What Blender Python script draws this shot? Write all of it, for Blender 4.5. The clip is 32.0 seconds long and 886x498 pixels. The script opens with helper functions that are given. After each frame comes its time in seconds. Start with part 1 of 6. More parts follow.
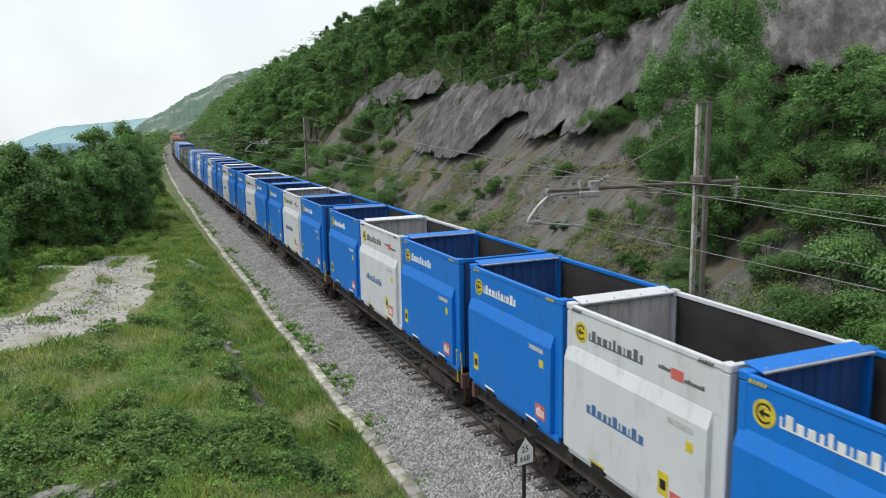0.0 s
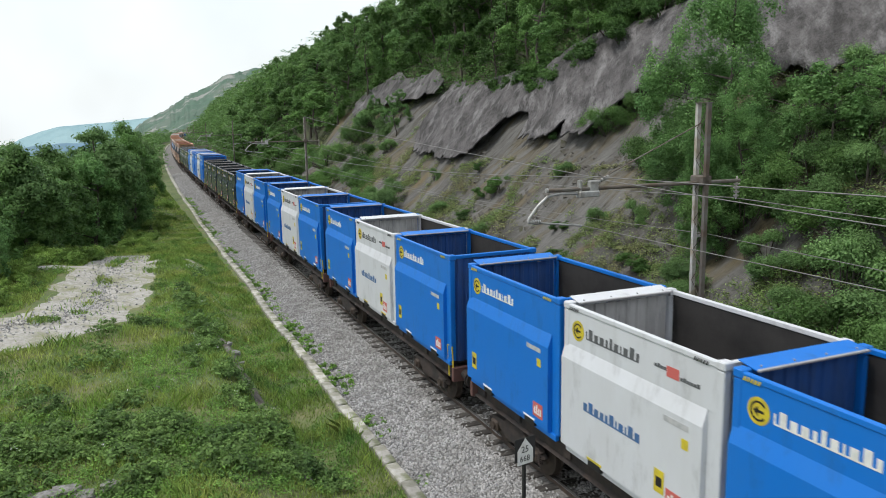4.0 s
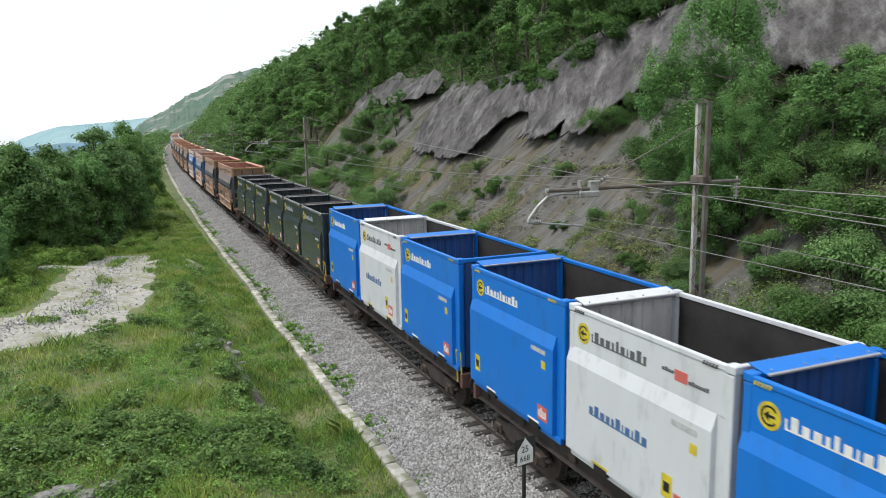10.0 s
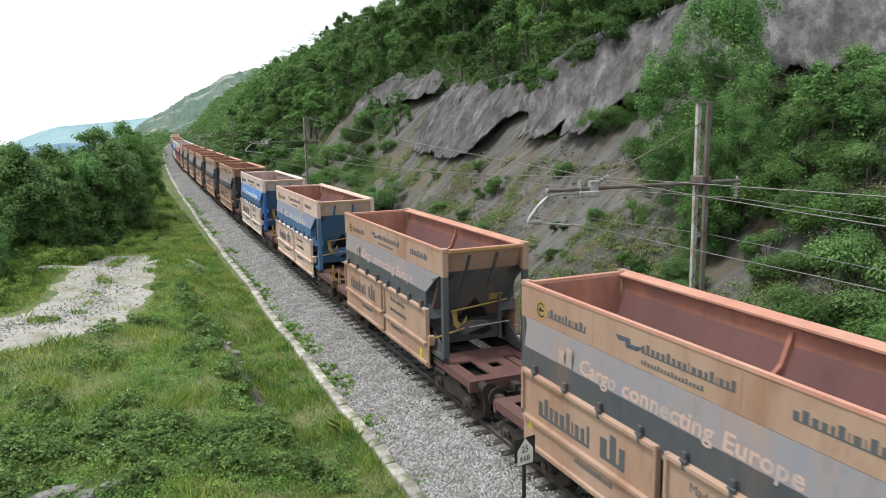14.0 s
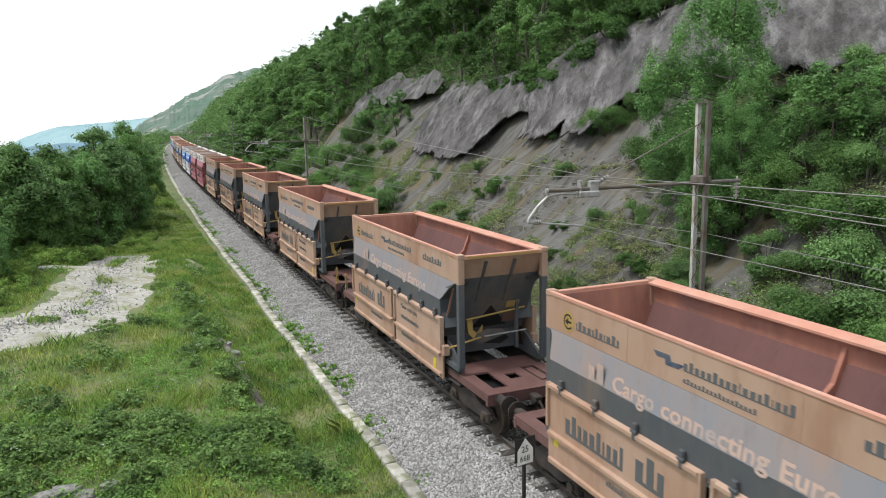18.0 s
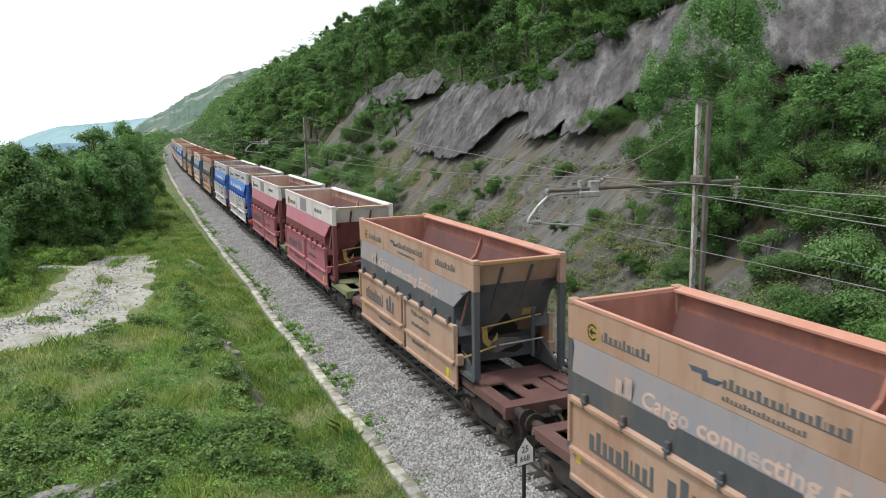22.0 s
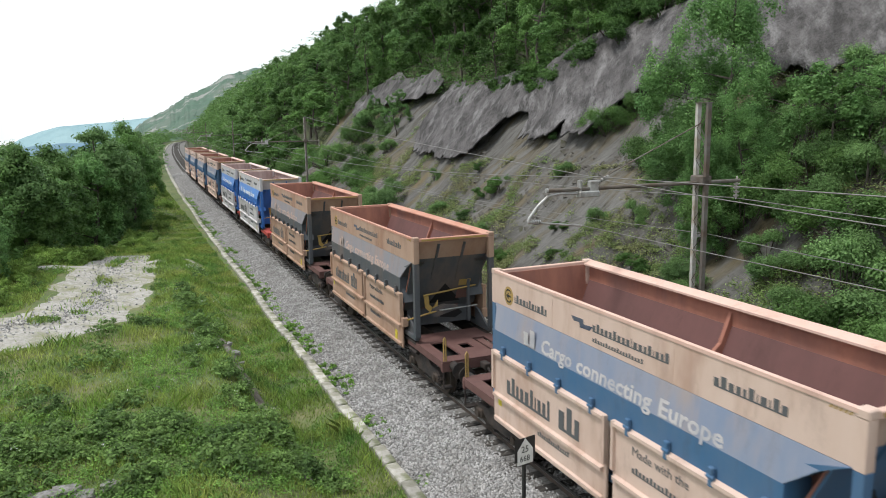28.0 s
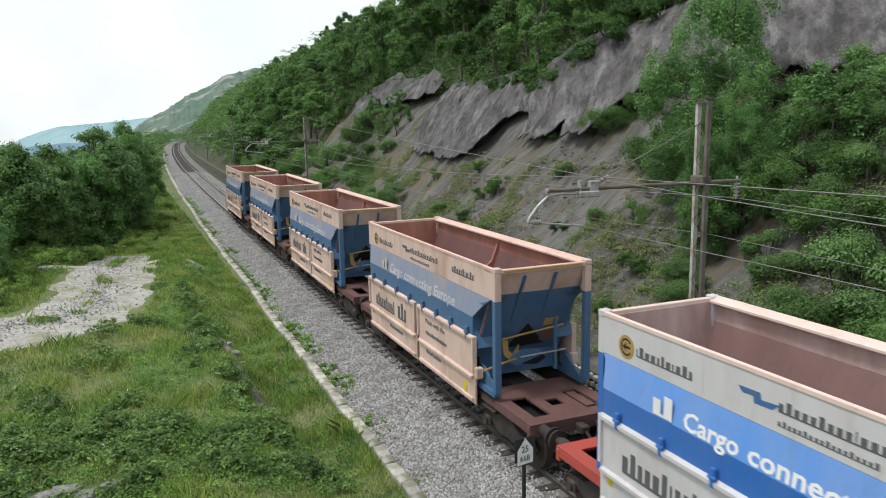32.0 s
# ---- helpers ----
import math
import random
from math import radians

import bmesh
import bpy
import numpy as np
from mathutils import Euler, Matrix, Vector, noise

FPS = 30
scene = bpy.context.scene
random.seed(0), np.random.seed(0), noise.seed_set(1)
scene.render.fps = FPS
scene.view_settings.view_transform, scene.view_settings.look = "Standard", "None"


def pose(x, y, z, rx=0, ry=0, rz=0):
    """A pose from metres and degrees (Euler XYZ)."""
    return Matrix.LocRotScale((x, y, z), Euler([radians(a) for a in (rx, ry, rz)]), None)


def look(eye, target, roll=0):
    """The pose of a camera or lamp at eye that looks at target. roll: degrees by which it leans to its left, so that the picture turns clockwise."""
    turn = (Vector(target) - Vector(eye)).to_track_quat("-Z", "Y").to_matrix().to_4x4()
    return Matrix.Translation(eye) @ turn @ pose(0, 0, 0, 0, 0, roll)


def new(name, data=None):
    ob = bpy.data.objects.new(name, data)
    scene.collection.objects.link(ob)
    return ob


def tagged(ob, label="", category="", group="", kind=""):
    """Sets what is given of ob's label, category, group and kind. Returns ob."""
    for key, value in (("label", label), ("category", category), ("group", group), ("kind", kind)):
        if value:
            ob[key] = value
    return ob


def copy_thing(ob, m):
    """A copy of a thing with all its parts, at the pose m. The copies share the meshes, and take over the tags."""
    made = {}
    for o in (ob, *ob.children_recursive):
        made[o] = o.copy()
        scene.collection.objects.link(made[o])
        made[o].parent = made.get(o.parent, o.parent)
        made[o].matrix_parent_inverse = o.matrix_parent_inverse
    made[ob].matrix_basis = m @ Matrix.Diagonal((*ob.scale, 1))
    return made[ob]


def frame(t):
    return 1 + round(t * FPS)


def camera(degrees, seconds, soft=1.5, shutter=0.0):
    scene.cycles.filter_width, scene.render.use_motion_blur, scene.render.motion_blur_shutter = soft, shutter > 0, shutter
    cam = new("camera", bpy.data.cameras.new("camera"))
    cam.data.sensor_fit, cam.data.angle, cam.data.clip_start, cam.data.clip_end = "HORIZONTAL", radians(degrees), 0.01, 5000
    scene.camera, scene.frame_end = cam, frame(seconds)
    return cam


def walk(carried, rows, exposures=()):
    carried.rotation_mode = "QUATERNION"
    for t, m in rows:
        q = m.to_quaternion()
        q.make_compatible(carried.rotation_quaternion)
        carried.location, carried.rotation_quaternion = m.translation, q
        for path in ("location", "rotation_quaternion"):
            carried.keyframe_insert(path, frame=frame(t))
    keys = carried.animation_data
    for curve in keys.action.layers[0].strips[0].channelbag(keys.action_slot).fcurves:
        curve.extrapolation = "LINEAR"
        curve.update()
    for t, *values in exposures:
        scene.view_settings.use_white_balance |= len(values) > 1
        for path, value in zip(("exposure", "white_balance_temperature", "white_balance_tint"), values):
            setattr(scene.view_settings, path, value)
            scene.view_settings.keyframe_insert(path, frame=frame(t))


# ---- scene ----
import itertools

cam = camera(60.83, 32.0, soft=0.95, shutter=0.1)
EYE = Vector((-8.598, 0.0, 7.426))
YAW, PITCH, LEAN = radians(23.004), radians(-9.654), -1.051
AIM = Vector((math.sin(YAW) * math.cos(PITCH), math.cos(YAW) * math.cos(PITCH), math.sin(PITCH)))
VIEW = look(EYE, EYE + AIM * 10, LEAN)
walk(cam, [(0, VIEW), (32, VIEW)], exposures=[(0, -0.29), (3, -0.26), (6, -0.14), (7, -0.02), (7.6, 0.36), (8, 0.46), (9, 0.46), (10, -0.09), (11, 0.11), (12, 0.46), (13, 0.51), (14, 0.05), (17, -0.05), (18, 0.06), (19, 0.16), (20, 0.06), (21, 0.06), (22, -0.04), (23, -0.06), (24, -0.14), (25, -0.28), (28, -0.06), (29, -0.04), (30, 0), (31, -0.26), (32, -0.19)])

# ---- light: a bright, thinly overcast sky with a soft, high sun ----
world = bpy.data.worlds.new("world")
scene.world = world
world.use_nodes = True
wn = world.node_tree.nodes
sky = wn.new("ShaderNodeTexSky")
sky.sky_type = "NISHITA"
sky.sun_disc = False
SUN_EL, SUN_AZ = radians(66), radians(276)
sky.sun_elevation, sky.sun_rotation = SUN_EL, SUN_AZ
sky.air_density, sky.dust_density, sky.ozone_density = 1.0, 4.0, 1.0
cloud = wn.new("ShaderNodeMix")
cloud.data_type = "RGBA"
veil = wn.new("ShaderNodeTexNoise")
veil.inputs["Scale"].default_value, veil.inputs["Detail"].default_value, veil.inputs["Roughness"].default_value = 1.7, 5.0, 0.5
cover = wn.new("ShaderNodeMapRange")
cover.inputs[1].default_value, cover.inputs[2].default_value, cover.inputs[3].default_value, cover.inputs[4].default_value = 0.40, 0.62, 0.50, 0.78
world.node_tree.links.new(veil.outputs[0], cover.inputs[0])
world.node_tree.links.new(cover.outputs[0], cloud.inputs[0])
cloud.inputs[7].default_value = (10.1, 10.7, 10.9, 1)
world.node_tree.links.new(sky.outputs[0], cloud.inputs[6])
world.node_tree.links.new(cloud.outputs[2], wn["Background"].inputs[0])
wn["Background"].inputs[1].default_value = 0.15
sun = new("sun", bpy.data.lights.new("sun", "SUN"))
sun.data.energy, sun.data.angle, sun.data.color = 2.5, radians(10), (1.0, 0.985, 0.96)
# the sun stands high on the valley side
sun_dir = Vector((math.sin(SUN_AZ) * math.cos(SUN_EL), math.cos(SUN_AZ) * math.cos(SUN_EL), math.sin(SUN_EL)))
sun.matrix_world = look(sun_dir * 100, (0, 0, 0))


# ---- materials ----
def material(name, color, rough=0.7, metal=0.0, color2=None, scale=6.0, mix=0.5, bump=0.0, bump_scale=40.0, spec=0.4,
             stretch=(1, 1, 1), color3=None, scale3=0.8, island=0.0, per_object=0.0, translucent=0.0, detail=6.0, low=0.4, high=0.62, bump_dist=0.02, turn=(0, 0, 0), fine=0.0, speck=0.0, speck_color=(0.02, 0.02, 0.02), speck_low=0.56, speck_high=0.66):
    """A surface with two scales of colour variation, and relief."""
    m = bpy.data.materials.new(name)
    m.use_nodes = True
    t = m.node_tree
    n, ln = t.nodes, t.links.new
    b = n["Principled BSDF"]
    b.inputs["Roughness"].default_value, b.inputs["Metallic"].default_value = rough, metal
    b.inputs["Specular IOR Level"].default_value = spec
    co = n.new("ShaderNodeTexCoord")
    mp = n.new("ShaderNodeMapping")
    if any(turn):
        # turned first, then stretched
        mp.vector_type = "TEXTURE"
        stretch = tuple(1 / k for k in stretch)
    mp.inputs["Scale"].default_value = stretch
    mp.inputs["Rotation"].default_value = turn
    ln(co.outputs["Object"], mp.inputs["Vector"])

    def noisy(sc, det, lo, hi):
        k = n.new("ShaderNodeTexNoise")
        k.inputs["Scale"].default_value, k.inputs["Detail"].default_value, k.inputs["Roughness"].default_value = sc, det, 0.65
        ln(mp.outputs[0], k.inputs["Vector"])
        r = n.new("ShaderNodeMapRange")
        r.inputs[1].default_value, r.inputs[2].default_value = lo, hi
        ln(k.outputs[0], r.inputs[0])
        return r.outputs[0]

    def blend(fac, a, c, strength=1.0):
        x = n.new("ShaderNodeMix")
        x.data_type = "RGBA"
        if strength < 1.0:
            s = n.new("ShaderNodeMath")
            s.operation = "MULTIPLY"
            s.inputs[1].default_value = strength
            ln(fac, s.inputs[0])
            fac = s.outputs[0]
        ln(fac, x.inputs[0])
        for sock, v in ((x.inputs[6], a), (x.inputs[7], c)):
            if isinstance(v, tuple):
                sock.default_value = (*v, 1)
            else:
                ln(v, sock)
        return x.outputs[2]

    out = color
    if color2:
        out = blend(noisy(scale, detail, low, high), color, color2, mix * 2 if mix < 0.5 else 1.0)
    if color3:
        out = blend(noisy(scale3, 4.0, 0.5, 0.68), out, color3)
    if speck:
        ks = n.new("ShaderNodeTexNoise")
        ks.inputs["Scale"].default_value, ks.inputs["Detail"].default_value, ks.inputs["Roughness"].default_value = speck, 8.0, 0.75
        ln(mp.outputs[0], ks.inputs["Vector"])
        rs = n.new("ShaderNodeMapRange")
        rs.inputs[1].default_value, rs.inputs[2].default_value = speck_low, speck_high
        ln(ks.outputs[0], rs.inputs[0])
        out = blend(rs.outputs[0], out, speck_color, 0.8)
    if island or per_object:
        h = n.new("ShaderNodeHueSaturation")
        src = n.new("ShaderNodeNewGeometry").outputs["Random Per Island"] if island else n.new("ShaderNodeObjectInfo").outputs["Random"]
        amount = island or per_object
        r = n.new("ShaderNodeMapRange")
        r.inputs[3].default_value, r.inputs[4].default_value = 1 - amount, 1 + amount
        ln(src, r.inputs[0])
        ln(r.outputs[0], h.inputs["Value"])
        if isinstance(out, tuple):
            h.inputs["Color"].default_value = (*out, 1)
        else:
            ln(out, h.inputs["Color"])
        out = h.outputs[0]
        if island and per_object:
            h2 = n.new("ShaderNodeHueSaturation")
            r2 = n.new("ShaderNodeMapRange")
            r2.inputs[3].default_value, r2.inputs[4].default_value = 1 - per_object, 1 + per_object
            ln(n.new("ShaderNodeObjectInfo").outputs["Random"], r2.inputs[0])
            ln(r2.outputs[0], h2.inputs["Value"])
            ln(out, h2.inputs["Color"])
            out = h2.outputs[0]
    if isinstance(out, tuple):
        b.inputs["Base Color"].default_value = (*out, 1)
    else:
        ln(out, b.inputs["Base Color"])
    if bump:
        k = n.new("ShaderNodeTexNoise")
        k.inputs["Scale"].default_value, k.inputs["Detail"].default_value = bump_scale, 8.0
        ln(mp.outputs[0], k.inputs["Vector"])
        bp = n.new("ShaderNodeBump")
        bp.inputs["Strength"].default_value, bp.inputs["Distance"].default_value = bump, bump_dist
        ln(k.outputs[0], bp.inputs["Height"])
        if fine:
            kf = n.new("ShaderNodeTexNoise")
            kf.inputs["Scale"].default_value, kf.inputs["Detail"].default_value = fine, 6.0
            ln(co.outputs["Object"], kf.inputs["Vector"])
            bf = n.new("ShaderNodeBump")
            bf.inputs["Strength"].default_value, bf.inputs["Distance"].default_value = 1.0, 0.05
            ln(kf.outputs[0], bf.inputs["Height"])
            ln(bf.outputs[0], bp.inputs["Normal"])
        ln(bp.outputs[0], b.inputs["Normal"])
    if translucent:
        tr = n.new("ShaderNodeBsdfTranslucent")
        ms = n.new("ShaderNodeMixShader")
        ms.inputs[0].default_value = translucent
        if isinstance(out, tuple):
            tr.inputs[0].default_value = (*out, 1)
        else:
            ln(out, tr.inputs[0])
        ln(b.outputs[0], ms.inputs[1])
        ln(tr.outputs[0], ms.inputs[2])
        ln(ms.outputs[0], n["Material Output"].inputs[0])
    return m


GRASS_SOIL = material("grass_soil", (0.095, 0.138, 0.045), 0.95, color2=(0.15, 0.153, 0.068), scale=0.9, color3=(0.055, 0.085, 0.028), scale3=0.5, bump=0.8, bump_scale=25)
HILL_SOIL = material("hill_soil", (0.122, 0.118, 0.110), 0.95, color2=(0.056, 0.053, 0.046), scale=0.8, color3=(0.130, 0.104, 0.055), scale3=0.40, bump=1.0, bump_scale=1.5, stretch=(1.5, 1.5, 0.4), turn=(0.859, 0.0, 1.279), bump_dist=0.20, detail=12.0, fine=5.0, speck=1.6, speck_color=(0.024, 0.022, 0.018), speck_low=0.57, speck_high=0.66)
ROCK = material("rock", (0.115, 0.106, 0.094), 0.9, color2=(0.06, 0.055, 0.046), scale=2.5, color3=(0.06, 0.062, 0.034), scale3=0.8, bump=1.0, bump_scale=9, detail=10.0)
SHOTCRETE = material("shotcrete", (0.098, 0.092, 0.091), 0.95, color2=(0.047, 0.044, 0.043), scale=1.5, color3=(0.185, 0.178, 0.177), scale3=1.15, bump=1.0, bump_scale=4.2, stretch=(1.15, 1.15, 0.42), turn=(0.979, 0.0, 2.404), bump_dist=0.16, detail=12.0, fine=9.0, low=0.43, high=0.59, speck=3.4, speck_color=(0.030, 0.028, 0.026), speck_low=0.57, speck_high=0.68)
GRAVEL = material("gravel", (0.39, 0.375, 0.345), 0.95, color2=(0.27, 0.256, 0.225), scale=5.0, color3=(0.20, 0.205, 0.11), scale3=0.9, bump=1.0, bump_scale=30, detail=10.0)
BALLAST = material("ballast", (0.22, 0.214, 0.203), 0.95, color2=(0.10, 0.094, 0.087), scale=16, bump=1.0, bump_scale=22, low=0.35, high=0.65)
STONE = material("ballast_stone", (0.335, 0.33, 0.322), 0.9, color2=(0.24, 0.234, 0.224), scale=1.4, island=0.42)
KERB = material("kerb_concrete", (0.44, 0.42, 0.385), 0.95, color2=(0.27, 0.26, 0.21), scale=3.5, color3=(0.12, 0.14, 0.06), scale3=1.3, bump=0.9, bump_scale=22, per_object=0.3)
SLEEPER = material("sleeper_wood", (0.026, 0.023, 0.021), 0.9, color2=(0.075, 0.068, 0.060), scale=9, stretch=(0.2, 1, 1), bump=0.6, bump_scale=40, per_object=0.25)
SLEEPER_DUSTY = material("sleeper_dusty", (0.105, 0.097, 0.088), 0.9, color2=(0.070, 0.064, 0.058), scale=4)
RAIL_RUST = material("rail_rust", (0.085, 0.06, 0.045), 0.75, color2=(0.05, 0.04, 0.034), scale=5, bump=0.2)
RAIL_TOP = material("rail_top", (0.42, 0.41, 0.40), 0.35, metal=0.9)
WALL_STONE = material("wall_stone", (0.42, 0.40, 0.37), 0.9, color2=(0.28, 0.265, 0.24), scale=3.0, bump=0.8, bump_scale=18, island=0.3)
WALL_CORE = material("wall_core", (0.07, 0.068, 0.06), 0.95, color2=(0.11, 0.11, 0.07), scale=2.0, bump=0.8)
BARK = material("bark", (0.060, 0.050, 0.040), 0.9, color2=(0.10, 0.088, 0.074), scale=5, stretch=(1, 1, 0.25), bump=0.8, bump_scale=18)
LEAF = material("leaf_green", (0.132, 0.240, 0.068), 0.55, color2=(0.088, 0.176, 0.054), scale=0.5, island=0.30, per_object=0.30, translucent=0.38, spec=0.18)
LEAF_DARK = material("leaf_dark", (0.078, 0.158, 0.038), 0.55, color2=(0.052, 0.112, 0.030), scale=0.5, island=0.30, per_object=0.25, translucent=0.32, spec=0.18)
LEAF_LIGHT = material("leaf_light", (0.158, 0.292, 0.094), 0.55, color2=(0.112, 0.226, 0.076), scale=0.6, island=0.28, per_object=0.15, translucent=0.42, spec=0.18)
BLADE = material("grass_blade", (0.205, 0.335, 0.070), 0.7, color2=(0.350, 0.400, 0.115), scale=0.6, color3=(0.115, 0.25, 0.062), scale3=0.8, island=0.5, translucent=0.4, spec=0.2, detail=10.0)
WEED = material("weed_leaf", (0.195, 0.345, 0.078), 0.65, color2=(0.115, 0.225, 0.049), scale=0.8, island=0.38, translucent=0.38, spec=0.18)
STEEL_POLE = material("pole_steel", (0.155, 0.145, 0.130), 0.7, metal=0.2, color2=(0.11, 0.082, 0.06), scale=2.5, bump=0.15)
GALV = material("galvanised", (0.42, 0.42, 0.41), 0.5, metal=0.5, color2=(0.30, 0.29, 0.27), scale=6)
WIRE = material("wire", (0.20, 0.195, 0.185), 0.6, metal=0.3)
INSULATOR = material("insulator", (0.40, 0.37, 0.35), 0.3)
SIGN_WHITE = material("sign_white", (0.72, 0.72, 0.70), 0.6, color2=(0.60, 0.60, 0.57), scale=6)
SIGN_BLACK = material("sign_black", (0.02, 0.02, 0.02), 0.6)
UNDER = material("underframe", (0.024, 0.021, 0.020), 0.85, color2=(0.050, 0.037, 0.031), scale=2.5, bump=0.4)
WHEEL = material("wheel_steel", (0.048, 0.039, 0.033), 0.7, metal=0.3, color2=(0.080, 0.060, 0.047), scale=5)
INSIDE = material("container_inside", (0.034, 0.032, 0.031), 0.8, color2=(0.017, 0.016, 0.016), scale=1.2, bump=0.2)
YELLOW = material("yellow_paint", (0.62, 0.50, 0.03), 0.6, color2=(0.42, 0.34, 0.04), scale=4)
BLACK = material("black_paint", (0.012, 0.012, 0.012), 0.6)
WHITE_MARK = material("white_mark", (0.72, 0.72, 0.72), 0.6)
RED_MARK = material("red_mark", (0.52, 0.11, 0.10), 0.6, color2=(0.5, 0.12, 0.10), scale=14)
PALE_LETTER = material("pale_letter", (0.36, 0.37, 0.38), 0.6, color2=(0.26, 0.27, 0.28), scale=6)
FAINT_MARK = material("faint_mark", (0.34, 0.35, 0.36), 0.6, color2=(0.46, 0.46, 0.46), scale=9)
GREY_MARK = material("grey_mark", (0.09, 0.095, 0.10), 0.6)
BLUE_MARK = material("blue_mark", (0.035, 0.12, 0.30), 0.6, color2=(0.07, 0.13, 0.24), scale=5)
NAVY_MARK = material("navy_mark", (0.045, 0.060, 0.095), 0.6, color2=(0.09, 0.10, 0.13), scale=5)
BRAMBLE = material("bramble_leaf", (0.165, 0.268, 0.074), 0.6, color2=(0.070, 0.130, 0.038), scale=1.0, island=0.5, translucent=0.34, spec=0.2)
HEDGE = material("hedge_leaf", (0.235, 0.350, 0.080), 0.6, color2=(0.165, 0.270, 0.066), scale=0.9, island=0.35, per_object=0.2, translucent=0.42, spec=0.18)
DRY_WEED = material("dry_weed", (0.165, 0.250, 0.078), 0.65, color2=(0.255, 0.245, 0.125), scale=0.45, color3=(0.105, 0.175, 0.055), scale3=0.9, island=0.42, translucent=0.36, spec=0.18)
ROCK_PALE = material("pale_rock", (0.24, 0.235, 0.225), 0.9, color2=(0.12, 0.115, 0.10), scale=3.0, bump=0.8, bump_scale=12)
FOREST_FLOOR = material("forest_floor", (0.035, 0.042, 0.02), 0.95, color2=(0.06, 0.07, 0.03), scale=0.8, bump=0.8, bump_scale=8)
STEEL_PALE = material("pole_steel_pale", (0.50, 0.49, 0.47), 0.6, metal=0.2, color2=(0.33, 0.28, 0.21), scale=2.5)
DITCH = material("ditch_earth", (0.15, 0.135, 0.11), 0.95, color2=(0.06, 0.05, 0.04), scale=3.0, color3=(0.26, 0.25, 0.23), scale3=2.5, bump=1.0, bump_scale=14, detail=10.0)
LEAF_MID = material("leaf_mid", (0.165, 0.280, 0.096), 0.55, color2=(0.112, 0.208, 0.074), scale=0.5, island=0.30, per_object=0.2, translucent=0.40, spec=0.18)


# ---- the line of the track: almost straight, a wide bend to the right, sharper far away ----
def xc(y):
    return (y * y / 7800 if y > 0 else 0) - 0.03 + ((y - 330) ** 2 / 1400 if y > 330 else 0)


def heading(y):
    return (y / 3900 if y > 0 else 0) + ((y - 330) / 700 if y > 330 else 0)


def on_track(y, z=0.0, u=0.0):
    """The pose on the track at the length y, u metres to the right of its middle."""
    a = heading(y)
    return Matrix.Translation((xc(y) + u * math.cos(a), y - u * math.sin(a), z)) @ Matrix.Rotation(-a, 4, "Z")


def step(a, b, x):
    x = min(1.0, max(0.0, (x - a) / (b - a)))
    return x * x * (3 - 2 * x)


def wave(x, y, sc, seed=0.0):
    return noise.noise((x * sc + seed, y * sc - seed, seed * 0.7))


PROFILE_U = (3.4, 4.2, 8.5, 16.0, 30.0, 60.0, 200.0, 900.0)
PROFILE_Z = (0.30, 0.50, 3.30, 11.6, 20.0, 30.0, 42.0, 110.0)


def slope_z(u):
    return float(np.interp(u, PROFILE_U, PROFILE_Z))


def ground_z(u, y):
    """Height of the ground, u metres to the right of the track's middle."""
    if u > 2.9:
        z = slope_z(u) if u > 3.4 else -0.5
        rough = step(4.0, 7.0, u)
        z += rough * (0.55 * wave(u, y, 0.16, 3.1) + 0.28 * wave(u, y, 0.45, 7.7) + 0.10 * wave(u, y, 1.3, 1.9) + 0.20 * abs(noise.noise((u * 0.5 - y * 0.9, u * 0.12, 4.0))))
        # a hollow under the torn lower edge of the sprayed concrete
        z -= 0.5 * step(9.5, 11.5, u) * (1 - step(15.5, 17.5, u)) * step(10, 18, y) * (1 - step(70, 80, y))
        return z
    if u > -3.2:
        return -0.5
    d = -u
    near = 1 - step(38, 52, y)
    z = -0.42 + (0.95 * near + 0.15 * (1 - near)) * step(4.5, 6.6, d + 0.5 * wave(u, y, 0.3, 5.0))
    z += step(3.8, 5.5, d) * (0.22 * wave(u, y, 0.22, 2.2) + 0.07 * wave(u, y, 0.9, 4.4)) * near
    z += 0.5 * near * step(7, 15, d) - 0.16 * near * math.exp(-((d - 5.0 - 0.5 * wave(u, y, 0.3, 5.0)) / 0.35) ** 2) * step(14, 17, y) * (1 - step(27, 31, y))
    # beyond the path the land falls into the valley
    fall = max(0.0, d - (15.0 + 3 * wave(0, y, 0.05, 8.0)) + 6.0 * step(45, 60, y))
    z -= 0.45 * min(fall, 90.0) + 0.04 * max(0.0, min(fall, 1500) - 90)
    return z


def sheet(name, us, ys, fz, mats, pick=None):
    """A grid over the ground in the track's own lines."""
    vs = [(xc(y) + u * math.cos(heading(y)), y - u * math.sin(heading(y)), fz(u, y)) for y in ys for u in us]
    n = len(us)
    fs = [(j * n + i, j * n + i + 1, (j + 1) * n + i + 1, (j + 1) * n + i) for j in range(len(ys) - 1) for i in range(n - 1)]
    me = bpy.data.meshes.new(name)
    me.from_pydata(vs, [], fs)
    for m in mats:
        me.materials.append(m)
    me.polygons.foreach_set("use_smooth", [True] * len(fs))
    if pick:
        me.polygons.foreach_set("material_index", [pick((us[i] + us[i + 1]) / 2, (ys[j] + ys[j + 1]) / 2) for j in range(len(ys) - 1) for i in range(n - 1)])
    return new(name, me)


def spread(*runs):
    """Steps: (start, end, step) runs joined."""
    out = []
    for a, b, s in runs:
        k = max(1, round((b - a) / s))
        out += [a + (b - a) * i / k for i in range(k)]
    return out + [runs[-1][1]]


